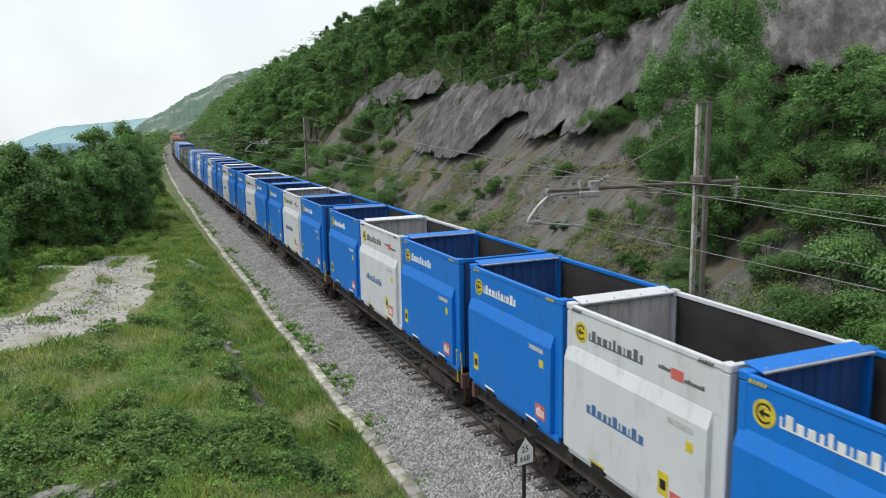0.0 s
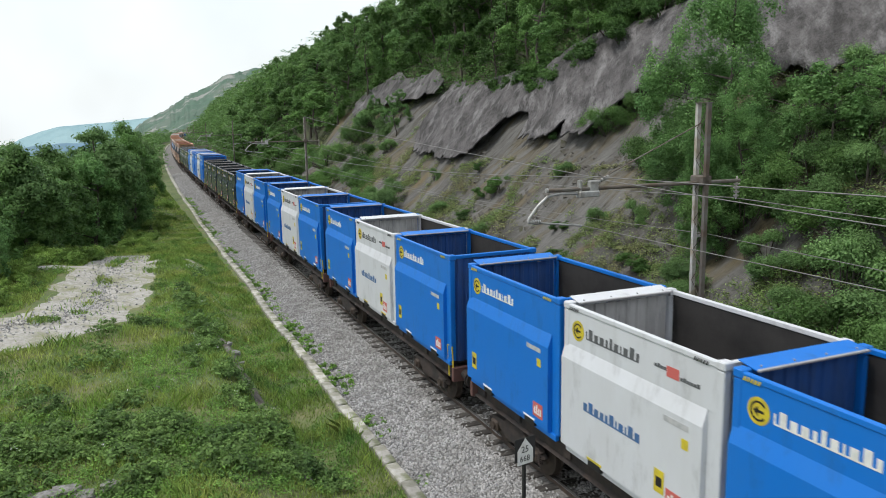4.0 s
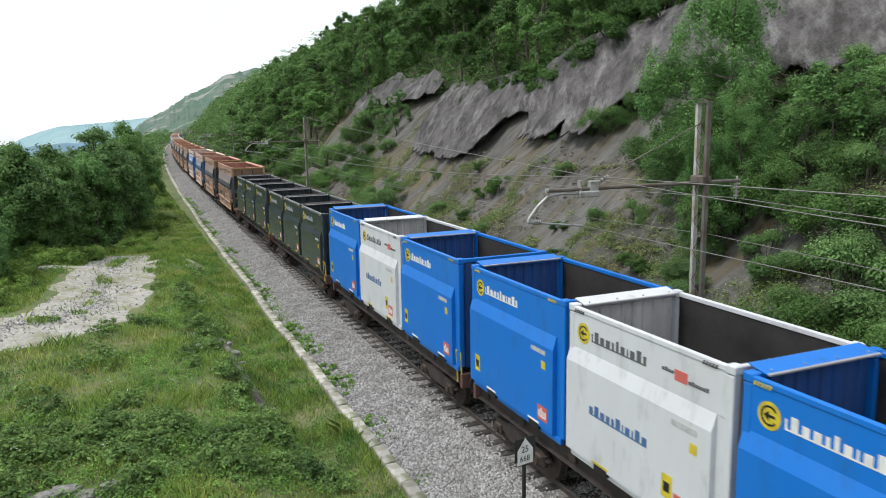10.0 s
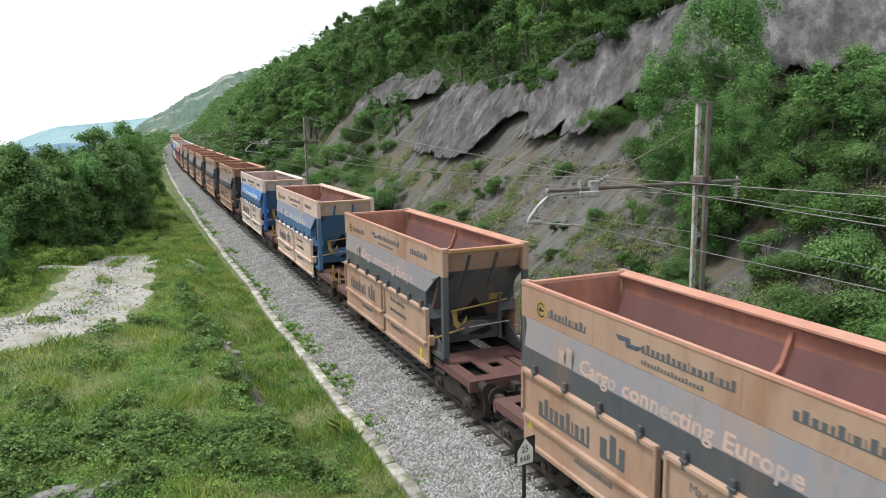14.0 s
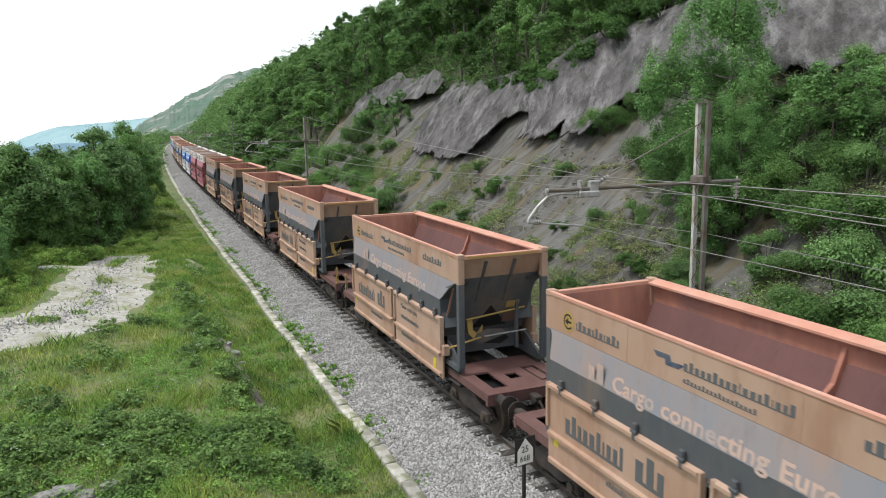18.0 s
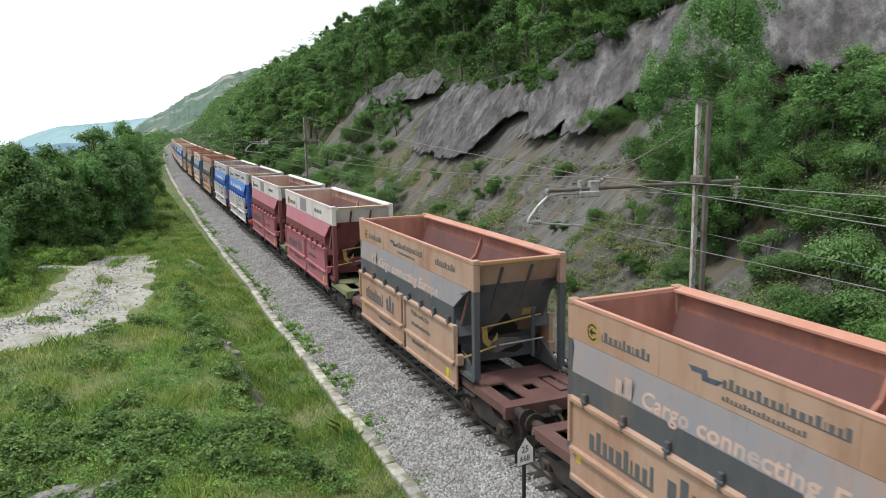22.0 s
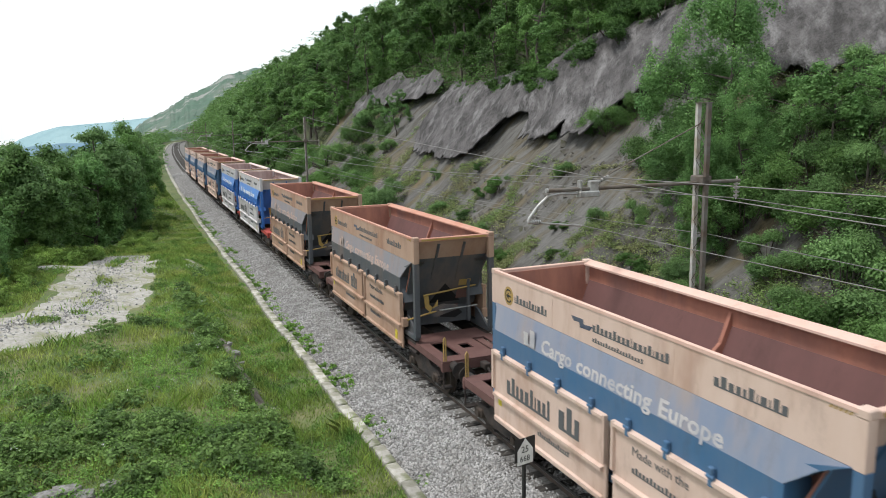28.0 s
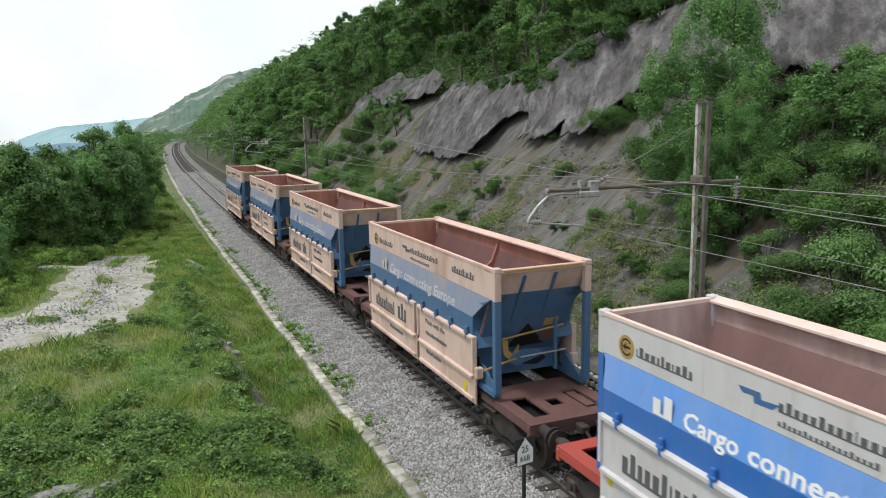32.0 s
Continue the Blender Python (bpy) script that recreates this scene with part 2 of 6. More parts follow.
US = spread((-2500, -400, 300), (-400, -100, 50), (-100, -40, 6), (-40, -18, 2), (-18, -3.15, 0.33), (-3.15, 2.9, 0.8), (2.9, 3.5, 0.3), (3.5, 18, 0.33), (18, 36, 1.2), (36, 100, 8), (100, 900, 80))
YS = spread((-600, -100, 50), (-100, -10, 10), (-10, 10, 1.0), (10, 62, 0.4), (62, 110, 1.0), (110, 260, 4), (260, 560, 10), (560, 3000, 200))


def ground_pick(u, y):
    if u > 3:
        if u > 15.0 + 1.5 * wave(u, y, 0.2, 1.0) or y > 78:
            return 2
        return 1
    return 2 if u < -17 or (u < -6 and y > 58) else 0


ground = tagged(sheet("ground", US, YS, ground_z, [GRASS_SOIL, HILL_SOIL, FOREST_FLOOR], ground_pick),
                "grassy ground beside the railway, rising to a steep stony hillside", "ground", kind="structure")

# ---- ballast bed, with single stones on the shoulder ----
bed_y = spread((-600, 10, 20), (10, 70, 0.5), (70, 500, 5))
BED = ((-3.26, -0.50), (-2.7, -0.43), (-1.75, -0.16), (-1.4, -0.13), (1.4, -0.13), (1.75, -0.16), (2.6, -0.46), (2.9, -0.5))
ballast = tagged(sheet("ballast_bed", [b[0] for b in BED], bed_y,
                       lambda u, y: float(np.interp(u, [b[0] for b in BED], [b[1] for b in BED])), [BALLAST]),
                 "grey crushed stone ballast bed under the track", "ballast", kind="structure")


def cloud_mesh(name, verts, faces_per, n, mat, k):
    """A mesh of n equal-topology pieces: verts (n, k, 3), faces of one piece."""
    me = bpy.data.meshes.new(name)
    f = np.asarray(faces_per)
    allf = (f[None, :, :] + (np.arange(n) * k)[:, None, None]).reshape(-1, f.shape[1])
    me.vertices.add(n * k)
    me.vertices.foreach_set("co", np.asarray(verts, dtype=np.float32).reshape(-1))
    me.loops.add(allf.size)
    me.loops.foreach_set("vertex_index", allf.reshape(-1).astype(np.int32))
    me.polygons.add(len(allf))
    me.polygons.foreach_set("loop_start", (np.arange(len(allf)) * f.shape[1]).astype(np.int32))
    me.materials.append(mat)
    me.update(calc_edges=True)
    return me


rng = np.random.default_rng(5)


def turns(n):
    q = rng.normal(size=(n, 4))
    q /= np.linalg.norm(q, axis=1)[:, None]
    w, x, y, z = q.T
    return np.stack([1 - 2 * (y * y + z * z), 2 * (x * y - z * w), 2 * (x * z + y * w), 2 * (x * y + z * w), 1 - 2 * (x * x + z * z), 2 * (y * z - x * w),
                     2 * (x * z - y * w), 2 * (y * z + x * w), 1 - 2 * (x * x + y * y)], axis=1).reshape(n, 3, 3)


def stones(n, u0, u1, y0, y1, size, power=1.0):
    oct_v = np.array([(1, 0, 0), (-1, 0, 0), (0, 1, 0), (0, -1, 0), (0, 0, 1), (0, 0, -1)], float)
    oct_f = [(0, 2, 4), (2, 1, 4), (1, 3, 4), (3, 0, 4), (2, 0, 5), (1, 2, 5), (3, 1, 5), (0, 3, 5)]
    y = y0 + (y1 - y0) * rng.random(n) ** power
    u = u0 + (u1 - u0) * rng.random(n)
    z = np.interp(u, [b[0] for b in BED], [b[1] for b in BED]) + rng.uniform(-0.008, 0.016, n)
    x = np.where(y > 0, y * y / 7800, 0) - 0.03 + u
    s = size * rng.uniform(0.7, 1.35, (n, 1, 1)) * rng.uniform(0.6, 1.15, (n, 6, 1))
    v = np.einsum("nij,kj->nki", turns(n), oct_v) * s + np.stack([x, y, z], 1)[:, None, :]
    return v, oct_f


sv, sf = stones(40000, -3.22, -1.22, 11.0, 70.0, 0.042, 1.75)
sv2, _ = stones(5000, -0.6, 0.6, 11.0, 30.0, 0.042, 1.3)
sv3, _ = stones(6000, 0.95, 2.9, 8.0, 34.0, 0.042, 1.3)
sv5, _ = stones(1100, -1.30, -0.92, 11.0, 45.0, 0.042, 1.5)
sv4, _ = stones(9000, -3.22, -0.95, 58.0, 130.0, 0.065)
sv6, _ = stones(9000, -0.62, 0.62, 28.0, 130.0, 0.06, 1.2)
sv7, _ = stones(7000, 0.95, 2.7, 34.0, 130.0, 0.065, 1.2)
sv = np.concatenate([sv, sv2, sv3, sv4, sv5, sv6, sv7])
tagged(new("ballast_stones", cloud_mesh("ballast_stones", sv, sf, len(sv), STONE, 6)), "loose light grey crushed stones of the ballast", "gravel", kind="stuff")


# ---- helpers for parts ----
def box(bm, x0, x1, y0, y1, z0, z1, bevel=0.0):
    vs = [bm.verts.new(c) for c in ((x0, y0, z0), (x1, y0, z0), (x1, y1, z0), (x0, y1, z0), (x0, y0, z1), (x1, y0, z1), (x1, y1, z1), (x0, y1, z1))]
    fs = [bm.faces.new([vs[i] for i in q]) for q in ((0, 3, 2, 1), (4, 5, 6, 7), (0, 1, 5, 4), (1, 2, 6, 5), (2, 3, 7, 6), (3, 0, 4, 7))]
    if bevel:
        es = list({e for f in fs for e in f.edges})
        bmesh.ops.bevel(bm, geom=es, offset=bevel, segments=1, affect="EDGES")
    return bm


def prism(bm, outline, a, b, axis="y"):
    """An outline (pairs) pushed from a to b along an axis."""
    def at(p, d):
        return (p[0], d, p[1]) if axis == "y" else (d, p[0], p[1]) if axis == "x" else (p[0], p[1], d)
    lo = [bm.verts.new(at(p, a)) for p in outline]
    hi = [bm.verts.new(at(p, b)) for p in outline]
    n = len(outline)
    fs = [bm.faces.new(lo), bm.faces.new(hi)] + [bm.faces.new((lo[i], lo[(i + 1) % n], hi[(i + 1) % n], hi[i])) for i in range(n)]
    bmesh.ops.recalc_face_normals(bm, faces=fs)
    return bm


def rod(bm, p, q, r, n=8, r2=None):
    p, q = Vector(p), Vector(q)
    d = q - p
    m = Matrix.Translation((p + q) / 2) @ d.to_track_quat("Z", "Y").to_matrix().to_4x4()
    bmesh.ops.create_cone(bm, cap_ends=True, segments=n, radius1=r, radius2=r if r2 is None else r2, depth=d.length, matrix=m)
    return bm


def tube(bm, pts, r, n=6):
    """One bent rod through the points."""
    pts = [Vector(p) for p in pts]
    rings = []
    for i, p in enumerate(pts):
        d = (pts[min(i + 1, len(pts) - 1)] - pts[max(i - 1, 0)]).normalized()
        q = d.to_track_quat("Z", "Y")
        rings.append([bm.verts.new(p + q @ Vector((r * math.cos(2 * math.pi * k / n), r * math.sin(2 * math.pi * k / n), 0))) for k in range(n)])
    for a, b in zip(rings, rings[1:]):
        o = min(range(n), key=lambda j: sum((a[k].co - b[(k + j) % n].co).length for k in range(n)))
        for k in range(n):
            bm.faces.new((a[k], a[(k + 1) % n], b[(k + 1 + o) % n], b[(k + o) % n]))
    bm.faces.new(rings[0][::-1])
    bm.faces.new(rings[-1])
    return bm


def B():
    return bmesh.new()


def part(name, bm, mat, parent=None, label="", at=None):
    me = bpy.data.meshes.new(name)
    bm.to_mesh(me)
    bm.free()
    me.materials.append(mat)
    ob = new(name, me)
    ob.parent = parent
    if at is not None:
        ob.matrix_basis = at
    if label:
        ob["label"] = label
    return ob


def again(ob, m, parent=None):
    """One more part on the same mesh."""
    o = ob.copy()
    scene.collection.objects.link(o)
    o.parent = parent or ob.parent
    o.matrix_basis = m
    return o


def lettering(name, text, size, mat, parent, m, label="", width=None, bold=0.0):
    """Flat letters, as a thin mesh part."""
    cu = bpy.data.curves.new(name, "FONT")
    cu.body, cu.size, cu.extrude, cu.resolution_u, cu.offset = text, size, 0.002, 2, bold
    tmp = bpy.data.objects.new(name, cu)
    scene.collection.objects.link(tmp)
    bpy.context.view_layer.update()
    me = bpy.data.meshes.new_from_object(tmp)
    bpy.data.objects.remove(tmp)
    me.materials.clear()
    me.materials.append(mat)
    if width:
        xs = [v.co.x for v in me.vertices]
        k = width / (max(xs) - min(xs))
        me.transform(Matrix.Diagonal((k, 1, 1, 1)))
    ob = new(name, me)
    ob.parent, ob.matrix_basis = parent, m
    if label:
        ob["label"] = label
    return ob


def thing(name, label, category, m=None, group=""):
    e = new(name)
    e.empty_display_size = 0.2
    if m is not None:
        e.matrix_basis = m
    return tagged(e, label, category, group)


# ---- rails and sleepers ----
RAIL_OUT = ((-0.075, -0.172), (0.075, -0.172), (0.075, -0.158), (0.012, -0.135), (0.010, -0.045), (0.036, -0.035), (0.036, -0.004), (-0.036, -0.004), (-0.036, -0.035), (-0.010, -0.045), (-0.012, -0.135), (-0.075, -0.158))


def sweep(name, outline, u0, ys, mat):
    vs, fs, n = [], [], len(outline)
    for y in ys:
        a = heading(y)
        for p in outline:
            u = u0 + p[0]
            vs.append((xc(y) + u * math.cos(a), y - u * math.sin(a), p[1]))
    for j in range(len(ys) - 1):
        for i in range(n):
            fs.append((j * n + i, j * n + (i + 1) % n, (j + 1) * n + (i + 1) % n, (j + 1) * n + i))
    me = bpy.data.meshes.new(name)
    me.from_pydata(vs, [], fs)
    me.materials.append(mat)
    return new(name, me)


rail_y = spread((-600, 0, 50), (0, 500, 5))
for u in (-0.753, 0.753):
    r = tagged(sweep("rail", RAIL_OUT, u, rail_y, RAIL_RUST), "rusty steel rail with a worn bright head", "rail", "rails of the track", "structure")
    top = sweep("rail_head", ((-0.034, -0.0035), (0.034, -0.0035), (0.03, 0.0), (-0.03, 0.0)), u, rail_y, RAIL_TOP)
    top.parent = r
track_base = tagged(new("sleepers"), "dark creosoted wooden sleepers in the ballast", "sleepers", kind="structure")
bm = box(B(), -1.27, 1.27, -0.125, 0.125, -0.33, -0.105, 0.012)
first = part("sleeper", bm, SLEEPER, track_base, "", on_track(8.3))
for i in range(1, 115):
    again(first, on_track(8.3 + 0.617 * i, random.uniform(-0.012, 0.004), random.uniform(-0.03, 0.03)) @ Matrix.Rotation(random.uniform(-0.012, 0.012), 4, "Z"))
far = B()
for i in [*range(-300, 0), *range(115, 760)]:
    m = on_track(8.3 + 0.617 * i)
    k = len(far.verts)
    box(far, -1.27, 1.27, -0.125, 0.125, -0.2, -0.105)
    far.verts.ensure_lookup_table()
    for v in far.verts[k:]:
        v.co = m @ v.co
tagged(part("far_sleepers", far, SLEEPER_DUSTY, track_base), kind="stuff")

# ---- kerb of concrete channel blocks along the ballast ----
kerb = tagged(new("kerb"), "row of weathered concrete drainage blocks edging the ballast", "kerb", kind="structure")
bm = box(B(), -0.15, 0.15, -0.485, 0.485, -0.12, 0.12, 0.025)
first = part("kerb_block", bm, KERB, kerb, "", on_track(9.0, -0.42, -3.38))
for i in range(1, 91):
    y = 9.0 + 1.0 * i
    again(first, on_track(y, -0.42 + random.uniform(-0.02, 0.02), -3.38 + 0.10 * wave(0, y, 0.15, 2.0) + random.uniform(-0.02, 0.02)) @ Matrix.Rotation(random.uniform(-0.04, 0.04), 4, "Z") @ Matrix.Rotation(random.uniform(-0.05, 0.05), 4, "Y"))
far = sweep("far_kerb", ((-0.17, -0.54), (0.17, -0.54), (0.17, -0.30), (-0.17, -0.30)), -3.38, spread((99.2, 380, 4)), KERB)
far.parent = kerb


# ---- hillside: torn sprayed-concrete skin over the rock ----
def shell(name, ys, low_y, low_u, top_y, top_u, label, rows=64):
    vs, fs = [], []
    for j, y in enumerate(ys):
        a = float(np.interp(y, low_y, low_u)) + 0.26 * wave(0, y, 0.9, 4.2) + 0.24 * wave(0, y, 2.1, 9.2) + 0.16 * wave(0, y, 5.3, 1.2)
        b = max(a + 0.5, float(np.interp(y, top_y, top_u)) + 0.5 * wave(0, y, 0.5, 6.0))
        for i in range(rows):
            u = a + (b - a) * i / (rows - 1)
            edge = math.exp(-(u - a) / 0.8)
            out = 0.30 + 0.45 * wave(u, y, 0.22, 2.7) + 0.16 * wave(u * 1.3, y * 0.75, 0.7, 5.1) + 0.06 * wave(u * 1.3, y * 0.75, 2.0, 8.3) + 0.05 * wave(u * 1.3, y * 0.75, 4.5, 2.3) + 0.10 * edge
            z = slope_z(u) + 0.70 * out + 0.5 * wave(u, y, 0.16, 3.1)
            x = u - 0.70 * out
            vs.append((xc(y) + x, y, z))
    for j in range(len(ys) - 1):
        for i in range(rows - 1):
            k = j * rows + i
            fs.append((k, k + rows, k + rows + 1, k + 1))
    me = bpy.data.meshes.new(name)
    me.from_pydata(vs, [], fs)
    me.materials.append(SHOTCRETE)
    me.polygons.foreach_set("use_smooth", [True] * len(fs))
    ob = tagged(new(name, me), label, "rock face", kind="structure")
    md = ob.modifiers.new("thickness", "SOLIDIFY")
    md.thickness, md.offset = 0.07, -1
    return ob


shell("sprayed_concrete", spread((5.0, 52.5, 0.14)),
      (5, 16.5, 20.7, 26.5, 28.2, 28.9, 29.6, 30.0, 31.6, 32.2, 33.0, 34.4, 36.2, 36.6, 37.4, 39.0, 39.3, 40.1, 42.0, 45.2, 48.5, 49.7, 50.6, 52.5),
      (13.2, 13.3, 13.4, 13.6, 13.4, 12.9, 12.0, 11.3, 11.3, 12.0, 11.3, 11.2, 11.4, 12.3, 12.5, 12.1, 11.2, 10.1, 9.7, 9.8, 9.9, 10.6, 12.2, 13.4),
      (5, 27, 31, 34, 36.5, 38.5, 43.9, 46.7, 48.9, 52.5), (26, 26, 20.5, 17.4, 15.7, 14.7, 14.5, 14.2, 14.2, 15.0),
      "grey weathered sprayed-concrete skin with a torn lower edge")
shell("sprayed_concrete_patch", spread((54.5, 75.0, 0.3)), (54.5, 62.7, 69.0, 71.0, 73.0, 75.0), (14.0, 13.2, 13.0, 12.3, 12.6, 13.8),
      (54.5, 58, 68, 75), (15.0, 15.6, 15.6, 14.4), "small torn patch of grey sprayed concrete", 26)

# broken ledges and debris on the rock face
r = random.Random(31)
lv, lf = [], []
for i in range(1900):
    y = r.uniform(19, 70)
    u = r.uniform(4.3, 11.5)
    if noise.noise((u * 0.5 - y * 0.3, u * 0.15 + y * 0.1, 21.0)) < 0.05:
        continue
    k = r.uniform(0.025, 0.085) * (1.9 if r.random() < 0.08 else 1.0)
    p = on_track(y, ground_z(u, y) + 0.02, u) @ Matrix.Rotation(0.65, 4, "X") @ Matrix.Rotation(r.uniform(-0.3, 0.3) - 0.6, 4, "Y") @ Matrix.Rotation(r.uniform(0, 6.28), 4, "Z")
    b = len(lv)
    for sx, sy, sz in itertools.product((-1, 1), repeat=3):
        lv.append(p @ Vector((sx * k * r.uniform(0.6, 1.5), sy * k * r.uniform(0.8, 2.0), sz * k * r.uniform(0.25, 0.6))))
    lf += [[b + q for q in f] for f in ((0, 1, 3, 2), (4, 6, 7, 5), (0, 4, 5, 1), (2, 3, 7, 6), (0, 2, 6, 4), (1, 5, 7, 3))]
me = bpy.data.meshes.new("rock_debris")
me.from_pydata(lv, [], lf)
me.materials.append(ROCK)
tagged(new("rock_debris", me), "broken grey-brown ledges and loose stones on the rock face", "rocks", kind="stuff")

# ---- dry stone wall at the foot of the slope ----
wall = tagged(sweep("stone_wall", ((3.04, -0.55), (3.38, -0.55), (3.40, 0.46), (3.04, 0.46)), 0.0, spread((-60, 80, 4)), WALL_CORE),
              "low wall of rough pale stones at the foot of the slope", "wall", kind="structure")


def lump(seed, sx, sy, sz):
    bm = B()
    bmesh.ops.create_icosphere(bm, subdivisions=1, radius=1.0)
    r = random.Random(seed)
    for v in bm.verts:
        k = r.uniform(0.82, 1.12)
        v.co = Vector((math.copysign(abs(v.co.x) ** 0.6, v.co.x) * sx, math.copysign(abs(v.co.y) ** 0.6, v.co.y) * sy, math.copysign(abs(v.co.z) ** 0.6, v.co.z) * sz)) * k
    return bm


kinds = [part("stone", lump(i, 0.09, 0.13, 0.105), WALL_STONE, wall, "", on_track(8.0 + 0.27 * i, -0.36, 3.02)) for i in range(4)]
for row in range(4):
    y = 8.2 + 0.13 * (row % 2) + (1.1 if row == 0 else 0.0)
    while y < 24.5:
        again(random.choice(kinds), on_track(y, -0.36 + 0.235 * row + random.uniform(-0.02, 0.02), 3.03 + random.uniform(-0.03, 0.03)) @ Matrix.Rotation(random.uniform(-0.4, 0.4), 4, "X") @ Matrix.Diagonal((1, random.uniform(0.8, 1.15), random.uniform(0.85, 1.1), 1)))
        y += random.uniform(0.25, 0.31)
rest = B()
for row in range(4):
    y = 24.5
    while y < 62:
        m = on_track(y, -0.36 + 0.235 * row, 3.03) @ Matrix.Rotation(random.uniform(-0.4, 0.4), 4, "X")
        k = len(rest.verts)
        box(rest, -0.08, 0.08, -0.125, 0.125, -0.1, 0.1)
        rest.verts.ensure_lookup_table()
        for v in rest.verts[k:]:
            v.co = m @ (v.co * random.uniform(0.9, 1.05))
        y += 0.29
tagged(part("far_stones", rest, WALL_STONE, wall), kind="stuff")
tagged(sweep("far_wall", ((3.3, -0.55), (3.75, -0.55), (3.75, 0.75), (3.3, 0.75)), 0.0, spread((72, 420, 4)), ROCK), "long grey stone retaining wall beside the track", "wall", kind="structure")


# ---- overhead line ----
def lattice_pole(height, cantilever=True):
    """Two rusty channels laced together, with a tube bracket over the track. Base at z = 0; the track lies towards -x."""
    e = thing("catenary_mast", "rusty laced steel catenary mast with a tube bracket", "mast", group="catenary masts")
    for y in (-0.16, 0.16):
        part("channel", prism(B(), [(-0.05, y - 0.04), (0.05, y - 0.04), (0.05, y - 0.025), (-0.035, y - 0.025), (-0.035, y + 0.025), (0.05, y + 0.025), (0.05, y + 0.04), (-0.05, y + 0.04)], -0.6, height, "z"), STEEL_PALE if y > 0 else STEEL_POLE, e)
    n = int(height / 0.36)
    for x in (-0.05, 0.05):
        zig = [(x, -0.13 if i % 2 else 0.13, 0.3 + i * (height - 0.5) / n) for i in range(n + 1)]
        part("lacing", tube(B(), zig, 0.010, 5), STEEL_POLE, e)
    part("cap_plate", box(B(), -0.07, 0.07, -0.22, 0.22, height, height + 0.02), STEEL_POLE, e)
    part("footing", box(B(), -0.3, 0.3, -0.35, 0.35, -0.7, 0.03, 0.03), KERB, e, "concrete footing")
    part("number_plate", box(B(), -0.062, -0.055, -0.27, -0.12, 0.75, 0.95), GREY_MARK, e)
    if cantilever:
        zc = 6.0
        arm = part("bracket_tube", rod(B(), (1.08, -0.05, zc), (-3.97, 0.0, zc + 0.02), 0.042, 10), STEEL_POLE, e, "rusty bracket tube")
        part("tube_clamp", box(B(), -0.14, 0.14, -0.2, 0.2, zc - 0.06, zc + 0.16, 0.02), STEEL_POLE, arm)
        part("tube_cap", rod(B(), (-3.97, 0, zc + 0.02), (-4.01, 0, zc + 0.02), 0.05, 10), GALV, arm)
        ins = B()
        for i in range(4):
            rod(ins, (1.0, -0.05, zc - 0.06 - 0.09 * i), (1.0, -0.05, zc - 0.10 - 0.09 * i), 0.075, 12, 0.05)
        rod(ins, (1.0, -0.05, zc + 0.1), (1.0, -0.05, zc - 0.42), 0.02, 6)
        part("hanging_insulator", ins, INSULATOR, e, "small pale grey hanging insulator")
        head = box(B(), -3.25, -2.75, -0.09, 0.09, zc - 0.16, zc - 0.03, 0.02)
        box(head, -2.98, -2.76, -0.06, 0.06, zc - 0.10, zc + 0.18, 0.02)
        rod(head, (-3.2, 0, zc - 0.05), (-3.2, 0, zc + 0.20), 0.05, 8)
        part("insulator_head", head, GALV, e, "grey insulator and clamp assembly")
        part("stay_rod", rod(B(), (-0.05, 0, 7.32), (-2.85, 0, zc + 0.14), 0.014, 6), STEEL_POLE, e)
        stay_ins = B()
        for i in range(4):
            rod(stay_ins, (-2.50 - 0.07 * i, 0, zc + 0.25 - 0.03 * i), (-2.54 - 0.07 * i, 0, zc + 0.235 - 0.03 * i), 0.045, 10)
        part("stay_insulator", stay_ins, GALV, e)
        part("drop_tube", tube(B(), [(-2.8, 0, zc - 0.08), (-3.75, 0, zc - 0.06), (-3.97, 0, zc - 0.10), (-4.20, 0, zc - 0.28), (-4.40, 0, zc - 0.52), (-4.43, 0, zc - 0.60)], 0.03, 8), GALV, e, "bent galvanised drop tube")
        steady = rod(B(), (-4.43, 0, zc - 0.60), (-3.14, 0, zc - 0.76), 0.022, 8)
        for i in range(4):
            rod(steady, (-4.33 + 0.05 * i, 0, zc - 0.612), (-4.30 + 0.05 * i, 0, zc - 0.616), 0.05, 10)
        part("steady_arm", steady, GALV, e, "straight steady arm with small insulator")
        part("side_bracket", box(B(), 0.02, 0.32, 0.16, 0.2, 4.72, 4.78), GALV, e)
    return e


MASTS = ((3.40, 13.35, -0.05, 7.72), (3.95, 56.4, 0.1, 7.85), (3.9, 101.0, 0.1, 7.85), (3.9, 147.0, 0.1, 7.85), (3.9, 195.0, 0.1, 7.85), (3.9, 250.0, 0.1, 7.85))
mast = lattice_pole(7.75)
mast.matrix_basis = on_track(MASTS[0][1], MASTS[0][2], MASTS[0][0])
for u, y, z, h in MASTS[1:]:
    copy_thing(mast, on_track(y, z, u))


def cable(name, pts, r, label, sag=0.0):
    bm = B()
    line = []
    for (a, b) in zip(pts, pts[1:]):
        a, b = Vector(a), Vector(b)
        for i in range(10):
            t = i / 10
            p = a.lerp(b, t)
            p.z -= sag * 4 * t * (1 - t)
            line.append(p)
    line.append(Vector(pts[-1]))
    tube(bm, line, r, 5)
    return tagged(part(name, bm, WIRE), label, "cable", "overhead wires")


def at(u, y, z):
    return on_track(y, z, u).translation


